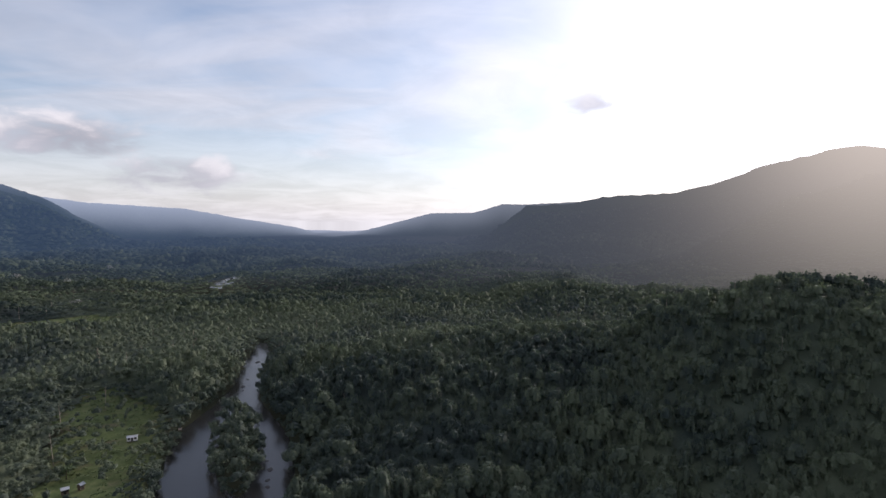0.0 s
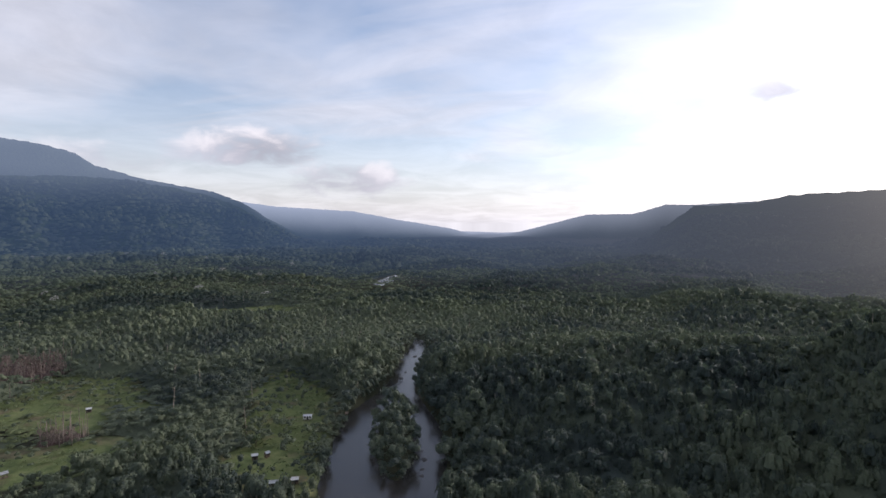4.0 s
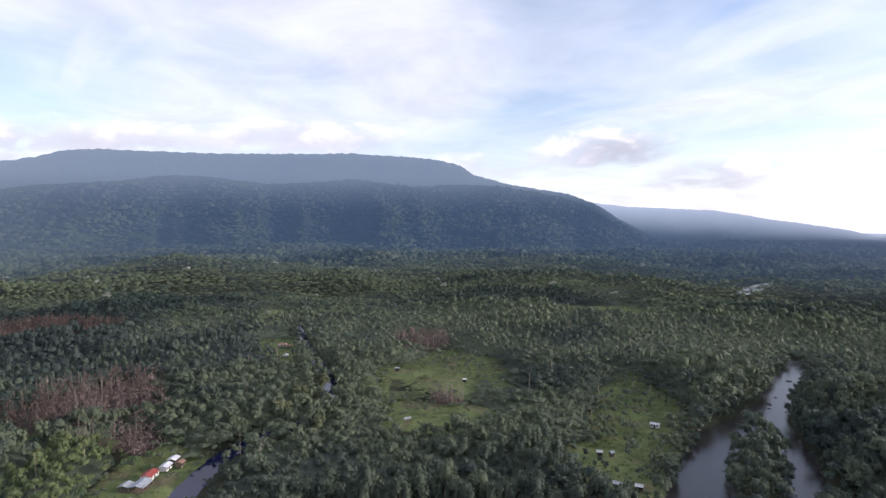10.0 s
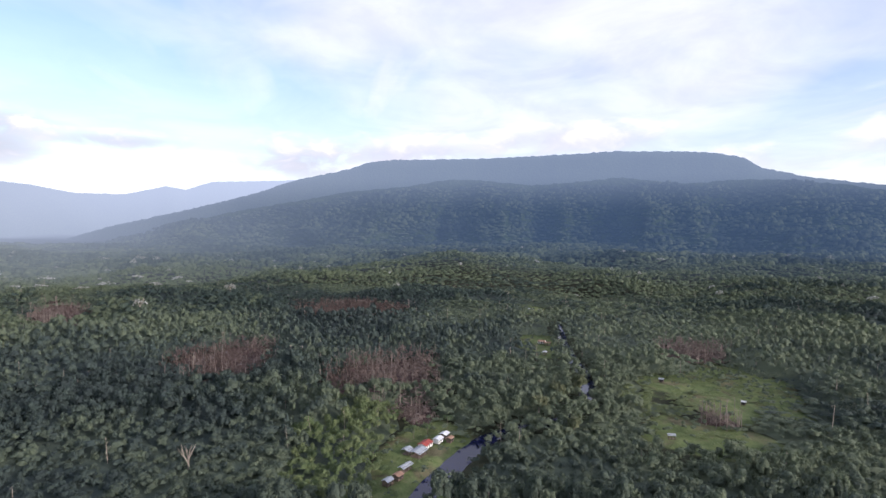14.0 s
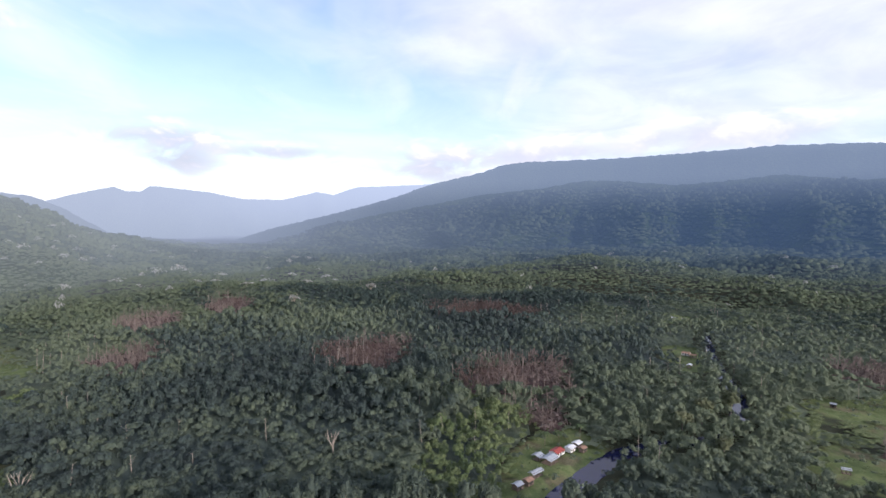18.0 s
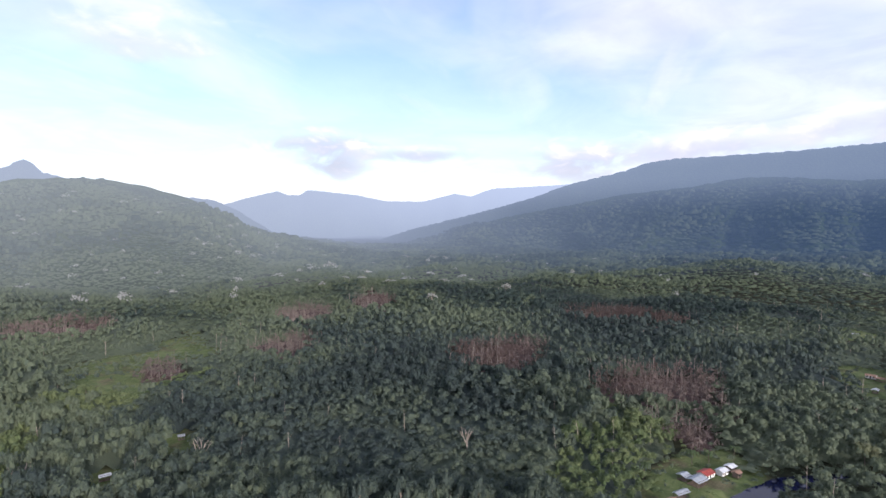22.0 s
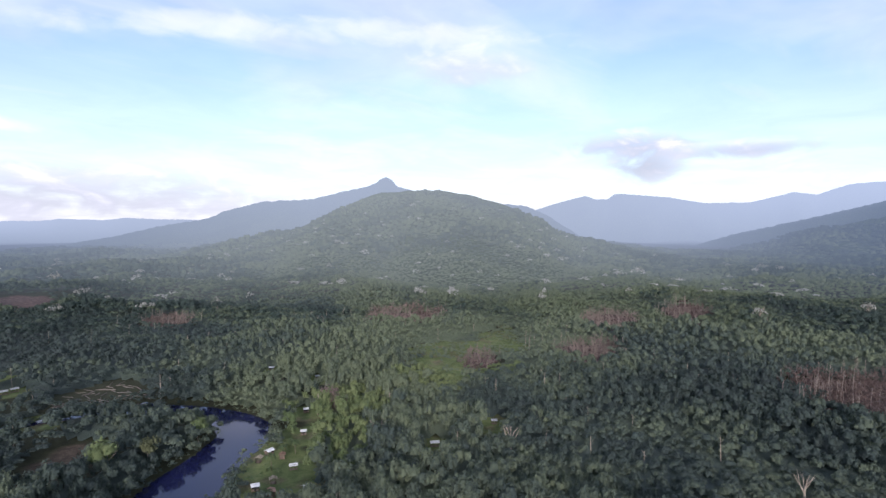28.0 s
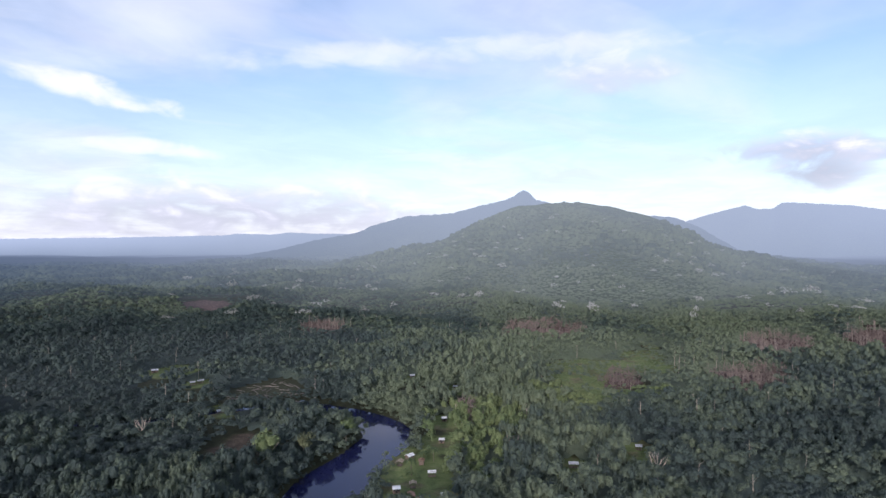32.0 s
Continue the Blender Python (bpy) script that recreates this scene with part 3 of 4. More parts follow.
for key, mat, dip, label in (("pool", M_WATER, 0.0, "still deep blue river water reflecting sky and trees"), ("rapids", M_RAPIDS, 0.004, "grey running river water with a rippled surface"),
                             ("far_reach", M_RAPIDS, 0.0, "pale glint of the far river between trees"), ("upper_river", M_WATER, -0.01, "narrow dark backwater between the trees"),
                             ("creek", M_WATER, -0.03, "narrow dark creek between the trees")):
    ribbon("water", RIVERS[key], label, mat).location.z = dip

# ---- houses ----
ROOFS = {"red": (M_RED_ROOF, "red painted metal"), "tin": (M_TIN, "grey corrugated metal"), "white": (M_WHITE_ROOF, "white metal"), "brown": (M_BROWN_ROOF, "rusty brown"), "thatch": (M_THATCH, "grey thatched")}


def part(name, bm, mat, parent, label=""):
    me = bpy.data.meshes.new(name)
    bm.to_mesh(me)
    bm.free()
    me.materials.append(mat)
    ob = new(name, me)
    ob.parent = parent
    return tagged(ob, label)


def box(bm, x0, y0, z0, x1, y1, z1):
    """A box with its long edges broken."""
    r = bmesh.ops.create_cube(bm, size=1.0, matrix=Matrix.Translation(((x0 + x1) / 2, (y0 + y1) / 2, (z0 + z1) / 2)) @ Matrix.Diagonal((x1 - x0, y1 - y0, z1 - z0, 1)))
    return r["verts"]


def boxes(*sizes):
    bm = bmesh.new()
    for s in sizes:
        box(bm, *s)
    return bm


def roof_sheet(length, run, drop, top, side, over=0.5):
    """One slope of a ribbed metal roof, from the ridge down to the eave."""
    bm = bmesh.new()
    ribs = max(8, int(length / 0.45)) * 2
    rows = []
    for thick in (0.0, -0.05):
        row = []
        for k in range(ribs + 1):
            x = (k / ribs - 0.5) * (length + over)
            lift = 0.05 * (k % 2) + thick
            row.append((bm.verts.new((x, 0.0, top + lift)), bm.verts.new((x, side * run, top - drop + lift))))
        rows.append(row)
    for k in range(ribs):
        a, b = rows[0][k], rows[0][k + 1]
        c, d = rows[1][k], rows[1][k + 1]
        bm.faces.new((a[0], b[0], b[1], a[1]))
        bm.faces.new((c[0], c[1], d[1], d[0]))
        bm.faces.new((a[1], b[1], d[1], c[1]))
    for e in (0, ribs):
        bm.faces.new((rows[0][e][0], rows[0][e][1], rows[1][e][1], rows[1][e][0]))
    bmesh.ops.recalc_face_normals(bm, faces=bm.faces)
    return bm


def house(x, y, turn, length, width, roof, walls):
    mat, words = ROOFS[roof]
    base = float(ground_z(np.array([x]), np.array([y]))[0])
    ob = new("house" if walls != "open" else "shed")
    ob.matrix_world = pose(x, y, base, 0, 0, turn)
    kind = {"white": "white-painted wooden house", "plank": "brown plank hut", "open": "open-sided shed"}[walls]
    tagged(ob, f"small {kind} with {words} roof", "house" if walls != "open" else "shed", "houses in the valley")
    L, W, wall_top = length / 2, width / 2, 2.6 if walls != "open" else 2.3
    floor = 0.5 if walls != "open" else 0.12
    for sx in (-1, 0, 1):
        for sy in (-1, 1):
            px, py = sx * (L - 0.2), sy * (W - 0.2)
            part("post", boxes((px - 0.09, py - 0.09, -0.6, px + 0.09, py + 0.09, wall_top + 0.1 if walls == "open" else floor)), M_BARK_DARK, ob)
    part("floor_deck", boxes((-L, -W, floor, L, W, floor + 0.12)), M_PLANK_WALL, ob)
    rise = 0.16 * W + 0.25
    if walls != "open":
        wm = M_WHITE_WALL if walls == "white" else M_PLANK_WALL
        z0 = floor + 0.12
        part("wall", boxes((-L, -W, z0, L, -W + 0.1, wall_top)), wm, ob)
        part("wall", boxes((-L, W - 0.1, z0, L, W, wall_top)), wm, ob)
        for s in (-1, 1):
            bm = bmesh.new()
            xs = (s * L, s * (L - 0.1))
            rings = [[bm.verts.new((a, b, c)) for b, c in ((-W + 0.1, z0), (W - 0.1, z0), (W - 0.1, wall_top), (0, wall_top + rise - 0.08), (-W + 0.1, wall_top))] for a in xs]
            bm.faces.new(rings[0]), bm.faces.new(rings[1][::-1])
            for k in range(5):
                bm.faces.new((rings[0][k], rings[1][k], rings[1][(k + 1) % 5], rings[0][(k + 1) % 5]))
            bmesh.ops.recalc_face_normals(bm, faces=bm.faces)
            part("gable_wall", bm, wm, ob)
        # dark panels on the wall stand in for the shade inside the openings
        for s in (-1, 1):
            part("door", boxes((-0.45, s * W - 0.04, z0, 0.45, s * W + 0.04, z0 + 1.8)), M_UNLIT, ob, "doorway panel coloured dark as the unlit inside")
            for q in (-0.62, 0.62):
                win = part("window", boxes((q * L - 0.5, s * W - 0.05, z0 + 0.85, q * L + 0.5, s * W + 0.03, z0 + 1.75)), M_UNLIT, ob, "unglazed window panel coloured dark as the unlit inside")
                part("window_sill", boxes((q * L - 0.6, s * W - 0.08, z0 + 0.77, q * L + 0.6, s * W + 0.12, z0 + 0.845)), M_BARK_DARK, win)
    else:
        for sy in (-1, 1):
            part("beam", boxes((-L, sy * (W - 0.2) - 0.07, wall_top + 0.1, L, sy * (W - 0.2) + 0.07, wall_top + 0.25)), M_BARK_DARK, ob)
    for s in (-1, 1):
        part("roof_slope", roof_sheet(length, W + 0.5, rise * (W + 0.5) / W, wall_top + rise + 0.1, s), mat, ob)
    part("ridge_cap", boxes((-L - 0.28, -0.18, wall_top + rise + 0.13, L + 0.28, 0.18, wall_top + rise + 0.2)), mat, ob)
    return ob


for hx, hy, turn, length, width, roof, walls in HOUSES:
    house(hx, hy, turn, length * (0.72 if 0 < hy < 60 or hx < -420 else 0.5 if hy > 60 else 0.62), width * (0.72 if 0 < hy < 60 or hx < -420 else 0.5 if hy > 60 else 0.62), roof, walls)

# ---- trees ----
def card(centre, normal, size, r):
    """Leaf sprays: four-cornered, one about each centre, facing along its normal."""
    n = normal / np.linalg.norm(normal, axis=-1, keepdims=True)
    a = np.cross(n, r.normal(size=n.shape))
    a /= np.linalg.norm(a, axis=-1, keepdims=True)
    b = np.cross(n, a)
    s = size[:, None]
    k = r.uniform(0.7, 1.25, (4, len(n), 1))
    return np.stack([centre + a * s * k[0], centre + b * s * k[1] * 0.75 + n * s * 0.2, centre - a * s * k[2], centre - b * s * k[3] * 0.75 - n * s * 0.1], 1)


def crown_cards(r, clumps, leaves, size, flatness=0.62, base=0.55, spread=0.33):
    """A crown about one unit wide, from base to 1 up: clumps of leaf sprays in an uneven dome."""
    out = []
    for k in range(clumps):
        a, q = r.uniform(0, 6.283), math.sqrt(r.uniform(0, 1)) * spread if k else 0.0
        c = np.array([math.cos(a) * q, math.sin(a) * q, base + (1 - base) * (0.5 + 0.42 * (1 - (q / spread) ** 2)) * r.uniform(0.75, 1.0) - 0.12])
        rad = r.uniform(0.13, 0.22) * (1.25 if k == 0 else 1.0)
        v = r.normal(size=(leaves, 3))
        v /= np.linalg.norm(v, axis=1, keepdims=True)
        v[:, 2] = np.where(v[:, 2] < -0.35, -v[:, 2], v[:, 2])
        p = c + v * np.array([rad, rad, rad * flatness]) * r.uniform(0.75, 1.08, (leaves, 1))
        out.append(card(p, v + r.normal(size=v.shape) * 0.35 + np.array([0, 0, 0.25]), r.uniform(0.75, 1.3, leaves) * size, r))
    return np.concatenate(out)


def puff(r, centre, rad, high, sides=6):
    """A rounded mass of foliage: an uneven dome, as points and four-cornered faces."""
    a = r.uniform(0, 6.283) + np.arange(sides) * 6.283 / sides + r.uniform(-0.25, 0.25, sides)
    ring = np.stack([np.cos(a), np.sin(a), np.zeros(sides)], 1)
    rows = [(0.80, -0.75), (1.0, 0.0), (0.55, 0.80)] if sides > 4 else [(1.0, -0.5), (0.62, 0.75)]
    v = np.concatenate([ring * np.array([rad * q, rad * q, 0]) * r.uniform(0.8, 1.2, (sides, 1)) + np.array([0, 0, high * u]) + r.normal(0, 0.07, (sides, 3)) * high for q, u in rows]) + centre
    f = [(m * sides + k, m * sides + (k + 1) % sides, (m + 1) * sides + (k + 1) % sides, (m + 1) * sides + k) for m in range(len(rows) - 1) for k in range(sides)]
    top = (len(rows) - 1) * sides
    f += [(top, top + 1, top + 2, top + 3)] + ([(top, top + 3, top + 4, top + 5)] if sides == 6 else [])
    return v, np.array(f)


def joined(pieces):
    vs, fs, n = [], [], 0
    for v, f in pieces:
        vs.append(v)
        fs.append(f + n)
        n += len(v)
    return np.concatenate(vs), np.concatenate(fs)


def crown(r, masses, sprays, size, sides=4, spread=0.3, base=0.45, core=0.8):
    """A crown about one unit wide: rounded inner masses of foliage, with leaf sprays on and about them."""
    out = []
    for k in range(masses):
        a, q = r.uniform(0, 6.283), (spread * r.uniform(0.55, 1.0) if k else 0.0)
        rad = r.uniform(0.18, 0.25) if k else r.uniform(0.25, 0.32)
        if masses == 1:
            rad = 0.42
        z = base + (1 - base) * (0.62 if k == 0 else r.uniform(0.2, 0.62))
        c = np.array([math.cos(a) * q, math.sin(a) * q, z])
        high = (1 - base) * r.uniform(0.32, 0.42)
        out.append(puff(r, c, rad * core, high * core, sides))
        if sprays:
            v = r.normal(size=(sprays, 3))
            v /= np.linalg.norm(v, axis=1, keepdims=True)
            v[:, 2] = np.where(v[:, 2] < -0.25, -v[:, 2], v[:, 2])
            p = c + v * np.array([rad, rad, high]) * r.uniform(0.8, 1.12, (sprays, 1))
            quads = card(p, v + r.normal(size=v.shape) * 0.4 + np.array([0, 0, 0.2]), r.uniform(0.65, 1.35, sprays) * size, r).reshape(-1, 3)
            out.append((quads, np.arange(len(quads)).reshape(-1, 4)))
    return joined(out)


def sprays_only(quads):
    v = quads.reshape(-1, 3)
    return v, np.arange(len(v)).reshape(-1, 4)


def scatter(lo, hi, spacing, az0=-47, az1=199, seed=1):
    """Uneven places of trees in a ring sector of the plan."""
    r = np.random.default_rng(seed)
    step = spacing
    xs, ys = np.meshgrid(np.arange(-hi, hi, step), np.arange(-hi, hi, step))
    x, y = (xs + r.uniform(-0.48, 0.48, xs.shape) * step).ravel(), (ys + r.uniform(-0.48, 0.48, ys.shape) * step).ravel()
    d, az = np.hypot(x, y), np.mod(azimuth(x, y) + 120, 360) - 120
    keep = (d > lo) & (d <= hi) & (az > az0) & (az < az1)
    return x[keep], y[keep]


def free_of(x, y):
    """Where trees may stand: off the water, the clearings and the yards of the houses."""
    ok = (in_water(x, y) < 0.3) & (np.maximum(in_clearing(x, y, ("red", "path", "soil", "logged")), in_clearing(x, y, ("grass",)) - 0.12 - 1.2 * np.clip(vnoise(x, y, 5.0, 91) - 0.8, 0, 1) * 5) < 0.02)
    ok &= ~((np.hypot(x + 226, y - 42) < 48) & (in_water(x, y) > -4.5))
    for hx, hy, *_ in HOUSES:
        r = math.hypot(hx, hy)
        ux, uy = hx / r, hy / r
        a, b = (x - hx) * ux + (y - hy) * uy, (x - hx) * uy - (y - hy) * ux
        ok &= ~((a > -6 - r * 0.09) & (a < 6) & (np.abs(b) < 5.0))
    return ok


def regrowth_and_shade(x, y):
    """Lighter young growth on old gardens, darker old forest, painted sunlit and cloud-shaded patches."""
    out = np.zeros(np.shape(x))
    # plus: young growth and sunlit forest; minus: mostly cloud shade, as tree tone
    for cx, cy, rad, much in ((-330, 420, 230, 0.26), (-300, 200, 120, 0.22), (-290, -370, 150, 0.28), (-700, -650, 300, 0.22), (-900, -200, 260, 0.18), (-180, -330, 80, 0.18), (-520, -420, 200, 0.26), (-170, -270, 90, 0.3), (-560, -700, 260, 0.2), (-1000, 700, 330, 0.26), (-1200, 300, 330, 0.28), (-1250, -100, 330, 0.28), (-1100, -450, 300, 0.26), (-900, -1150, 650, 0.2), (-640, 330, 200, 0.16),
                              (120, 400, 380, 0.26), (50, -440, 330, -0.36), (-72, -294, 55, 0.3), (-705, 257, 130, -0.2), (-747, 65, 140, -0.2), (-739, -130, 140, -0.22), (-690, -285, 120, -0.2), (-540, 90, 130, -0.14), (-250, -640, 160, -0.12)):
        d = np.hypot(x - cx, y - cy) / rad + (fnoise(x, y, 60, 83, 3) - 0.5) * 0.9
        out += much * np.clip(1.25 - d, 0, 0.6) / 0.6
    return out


def canopy(x, y):
    """How tall the wood stands: stands of old trees between lower young ones."""
    return 0.55 + 0.85 * np.clip((fnoise(x, y, 120, 41, 4) - 0.26) / 0.48, 0, 1)


def wood(name, x, y, protos, mat, wide, tall, label, seed, category="forest"):
    """Many trees as one sheet of foliage: each a prototype at its own size, turn and tone."""
    r = np.random.default_rng(seed)
    z = land_z(x, y)
    if name == "far_forest":
        q = wide * 0.5
        z = 0.35 * z + 0.65 * np.minimum.reduce([land_z(x + q, y), land_z(x - q, y), land_z(x, y + q), land_z(x, y - q), z])
    pick = r.integers(0, len(protos), len(x))
    vs, ts, fs, start = [], [], [], 0
    grove = canopy(x, y)
    tone_patches, stand, clump = regrowth_and_shade(x, y), fnoise(x, y, 150, 57, 3), fnoise(x, y, 34, 58, 2)
    young = np.ones(len(x))
    if not any(k in name for k in ("brush", "bush", "scrub", "withered")):
        young = np.clip(0.3 - in_clearing(x, y, ("grass",)) * 1.5, 0.3, 1) * np.clip(0.5 - in_clearing(x, y, ("red", "soil", "logged")), 0.5, 1)
        young *= np.where((y < -200) | ((y > 190) & (x > -180)), np.clip(0.58 - in_water(x, y) * 0.018, 0.58, 1), 1)
    for k, (pv, pf) in enumerate(protos):
        m = pick == k
        n = int(m.sum())
        if not n:
            continue
        t = r.uniform(0, 6.283, n)[:, None]
        size = np.clip(np.exp(r.normal(0.0, 0.32, n)), 0.5, 2.1)
        w1 = (wide * size)[:, None]
        h1 = (tall * r.uniform(0.86, 1.14, n) * size**0.4 * grove[m] * young[m])[:, None]
        px, py, pz = pv[None, :, 0], pv[None, :, 1], pv[None, :, 2]
        vs.append(np.stack([x[m][:, None] + (px * np.cos(t) - py * np.sin(t)) * w1, y[m][:, None] + (px * np.sin(t) + py * np.cos(t)) * w1, z[m][:, None] + pz * h1], -1).reshape(-1, 3))
        fs.append((pf[None] + (start + np.arange(n) * len(pv))[:, None, None]).reshape(-1, 4))
        start += n * len(pv)
        # tone at random, by stand, and with the painted sun and cloud patches
        ts.append(np.repeat(np.clip(r.normal(0.44, 0.10, n) + tone_patches[m] + 1.1 * (stand[m] - 0.5) + 0.7 * (clump[m] - 0.5), 0, 1.2), len(pv)))
    return tagged(new(name, mesh_of(name, np.concatenate(vs), np.concatenate(fs), mat, tone=np.concatenate(ts), smooth=True)), label, category, kind="stuff")


pr = np.random.default_rng(11)
CLOSE_PROTOS = [crown(pr, 5, 15, 0.052, spread=pr.uniform(0.26, 0.36), base=pr.uniform(0.45, 0.58), core=0.74) for _ in range(12)]
NEAR_PROTOS = [crown(pr, 4, 9, 0.07, spread=pr.uniform(0.24, 0.34), base=pr.uniform(0.47, 0.60), core=0.78) for _ in range(12)]
MID_PROTOS = [crown(pr, 2, 3, 0.105, spread=pr.uniform(0.2, 0.3), base=pr.uniform(0.55, 0.67), core=0.9) for k in range(12)]
TUFT_PROTOS = [crown(pr, 1, 3, 0.13, base=pr.uniform(0.54, 0.66), core=0.92) for _ in range(12)]
BRUSH_PROTOS = [sprays_only(crown_cards(pr, 5, 5, 0.10, base=0.2)) for _ in range(6)]
DRY_PROTOS = [sprays_only(crown_cards(pr, 5, 6, 0.075, flatness=1.2, base=0.1, spread=0.36)) for _ in range(6)]
THIN_PROTOS = [sprays_only(crown_cards(pr, 9, 7, 0.06, base=0.6, spread=0.4)) for _ in range(6)]
LUMPS = [crown(pr, 1, 0, 0.1, base=0.12, core=1.15) for _ in range(12)]


def bright_grove(x, y):
    """The light-leaved groves beside the yards and on old clearings."""
    best = np.zeros(np.shape(x), bool)
    for cx, cy, rad in ((-262, 8, 34), (-300, 20, 22), (-226, 0, 26), (-118, -228, 22), (-140, -250, 24), (-165, -275, 26), (-250, -300, 34), (-320, -300, 40), (-190, 300, 22), (-290, 190, 30)):
        best |= np.hypot(x - cx, y - cy) < rad * (0.6 + 0.8 * vnoise(x, y, 14, 61))
    return best


x, y = scatter(168, 430, 5.0, seed=2)
ok = free_of(x, y)
x, y = x[ok], y[ok]
d, az = np.hypot(x, y), np.mod(azimuth(x, y) + 120, 360) - 120
lime = bright_grove(x, y)
single = (d > 192) & (d < 203) & (az > -38) & (az < 192) & ~lime
SINGLES = list(zip(x[single].tolist(), y[single].tolist()))[:300]
rest = ~single & ~lime
close = rest & (d < 270)
rest = rest & (d >= 270)
wood("near_forest", x[close], y[close], CLOSE_PROTOS, M_LEAF, 6.3, 12.0, "dense green rainforest canopy of mixed broadleaf crowns", 3)
wood("near_forest", x[rest], y[rest], NEAR_PROTOS, M_LEAF, 6.5, 12.0, "dense green rainforest canopy of mixed broadleaf crowns", 12)
wood("young_grove", x[lime], y[lime], CLOSE_PROTOS, M_LIME, 6.0, 8.5, "bright green banana and young trees beside the yards", 13)
x, y = scatter(430, 980, 5.9, seed=4)
d = np.hypot(x, y) + (vnoise(x, y, 60, 19) - 0.5) * 120
ok = free_of(x, y) & (d < 920)
for part_of, mat, protos, seed in ((ok & (d < 650), M_LEAF, MID_PROTOS, 5), (ok & (d >= 650), M_FAR, TUFT_PROTOS, 15)):
    wood("middle_forest", x[part_of], y[part_of], protos, mat, 6.6, 12.0, "dense green rainforest canopy across the valley", seed)
for lo, hi, gap, protos, seed in ((860, 1400, 8.6, TUFT_PROTOS, 6), (1400, 2000, 13.5, LUMPS, 16)):
    x, y = scatter(lo, hi, gap, seed=seed)
    d = np.hypot(x, y) + (vnoise(x, y, 60, 19) - 0.5) * 120
    ok = (in_water(x, y) < -2) & (in_clearing(x, y, ("red", "grass")) < 0.02) & (d >= 920)
    wood("far_forest", x[ok], y[ok], protos, M_FAR, gap * 1.1, 13.0, "hazy rainforest canopy on the far valley floor", seed + 1)

# young growth between the crowns, closing the canopy
side = np.arange(-930, 931, 6.0)
ux, uy = (a.ravel() for a in np.meshgrid(side, side))
d = np.hypot(ux, uy)
free = free_of(ux, uy) & (in_water(ux, uy) < -4) & (d > 150) & (d < 925)
young = np.clip(0.3 - in_clearing(ux, uy, ("grass",)) * 1.5, 0.3, 1)
grid = free.reshape(len(side), -1)
inner = [grid]
for _ in range(3):
    g = inner[-1]
    pad = np.pad(g, 1)
    inner.append(g & pad[:-2, 1:-1] & pad[2:, 1:-1] & pad[1:-1, :-2] & pad[1:-1, 2:])
free, deep, core = inner[1].ravel(), inner[2].ravel(), inner[3].ravel()
uz = ground_z(ux, uy) + np.where(free, np.where(core, 1.0, np.where(deep, 0.6, 0.22)) * (6.8 + 2.6 * (fnoise(ux, uy, 14, 29, 2) - 0.5)) * canopy(ux, uy) * young * np.where(bright_grove(ux, uy), 0.35, 1.0), -0.6)
n = len(side)
k = np.arange(n * n).reshape(n, n)
f = np.stack([k[:-1, :-1], k[:-1, 1:], k[1:, 1:], k[1:, :-1]], -1).reshape(-1, 4)
az = np.mod(azimuth(ux, uy) + 120, 360) - 120
f = f[(free[f].sum(1) >= 2) & (az[f[:, 0]] > -48) & (az[f[:, 0]] < 200)]
# same tone patches as the trees, painted sun and cloud shade included
tone = np.clip(0.44 + regrowth_and_shade(ux, uy) + 1.1 * (fnoise(ux, uy, 150, 57, 3) - 0.5) + 0.7 * (fnoise(ux, uy, 34, 58, 2) - 0.5) + (fnoise(ux, uy, 12, 63, 2) - 0.5) * 0.4, 0, 1.1)
use, back = np.unique(f.ravel(), return_inverse=True)
tagged(new("understorey", mesh_of("understorey", np.stack([ux, uy, uz], -1)[use], back.reshape(-1, 4), M_LEAF, tone=tone[use], smooth=True)),
       "dense green young growth filling the gaps between crowns", "undergrowth", kind="stuff")

# the wood goes on below and behind
x, y = scatter(0, 26, 5.6, az0=-120, az1=240, seed=43)
ok = in_water(x, y) < -1
FINE_PROTOS = [crown(pr, 9, 60, 0.032, sides=6, spread=0.32, base=0.45) for _ in range(4)]
wood("near_forest", x[ok], y[ok], FINE_PROTOS, M_LEAF, 7.6, 13.0, "dense green rainforest canopy on the river bank", 42)
x, y = scatter(26, 168, 7.2, az0=-120, az1=240, seed=44)
ok = in_water(x, y) < -1
wood("near_forest", x[ok], y[ok], MID_PROTOS, M_LEAF, 9.0, 12.0, "dense green rainforest canopy on the river bank", 45)
x, y = scatter(168, 1000, 11.0, az0=199, az1=240, seed=46)
x2, y2 = scatter(168, 1000, 11.0, az0=-120, az1=-47, seed=47)
x, y = np.concatenate([x, x2]), np.concatenate([y, y2])
ok = in_water(x, y) < -1
wood("near_forest", x[ok], y[ok], LUMPS, M_LEAF, 13.0, 13.0, "dense green rainforest canopy down the valley", 48)
x, y = scatter(2000, 2900, 21.0, seed=8)
hill = np.maximum.reduce([mountain_z(k, x, y) for k in MOUNTAINS]) > ground_z(x, y) + 90
x, y = x[~hill], y[~hill]
wood("far_forest", x, y, LUMPS, M_FAR, 23.0, 14.0, "hazy rainforest canopy at the foot of the mountains", 9)

x, y = scatter(1900, 2860, 22.0, az0=28, az1=112, seed=18)
keep = mountain_z("plateau_shoulder", x, y) > ground_z(x, y) + 60
wood("far_forest", x[keep], y[keep], LUMPS, M_FAR, 24.0, 18.0, "hazy blue rainforest on the plateau mountain's slopes", 19)

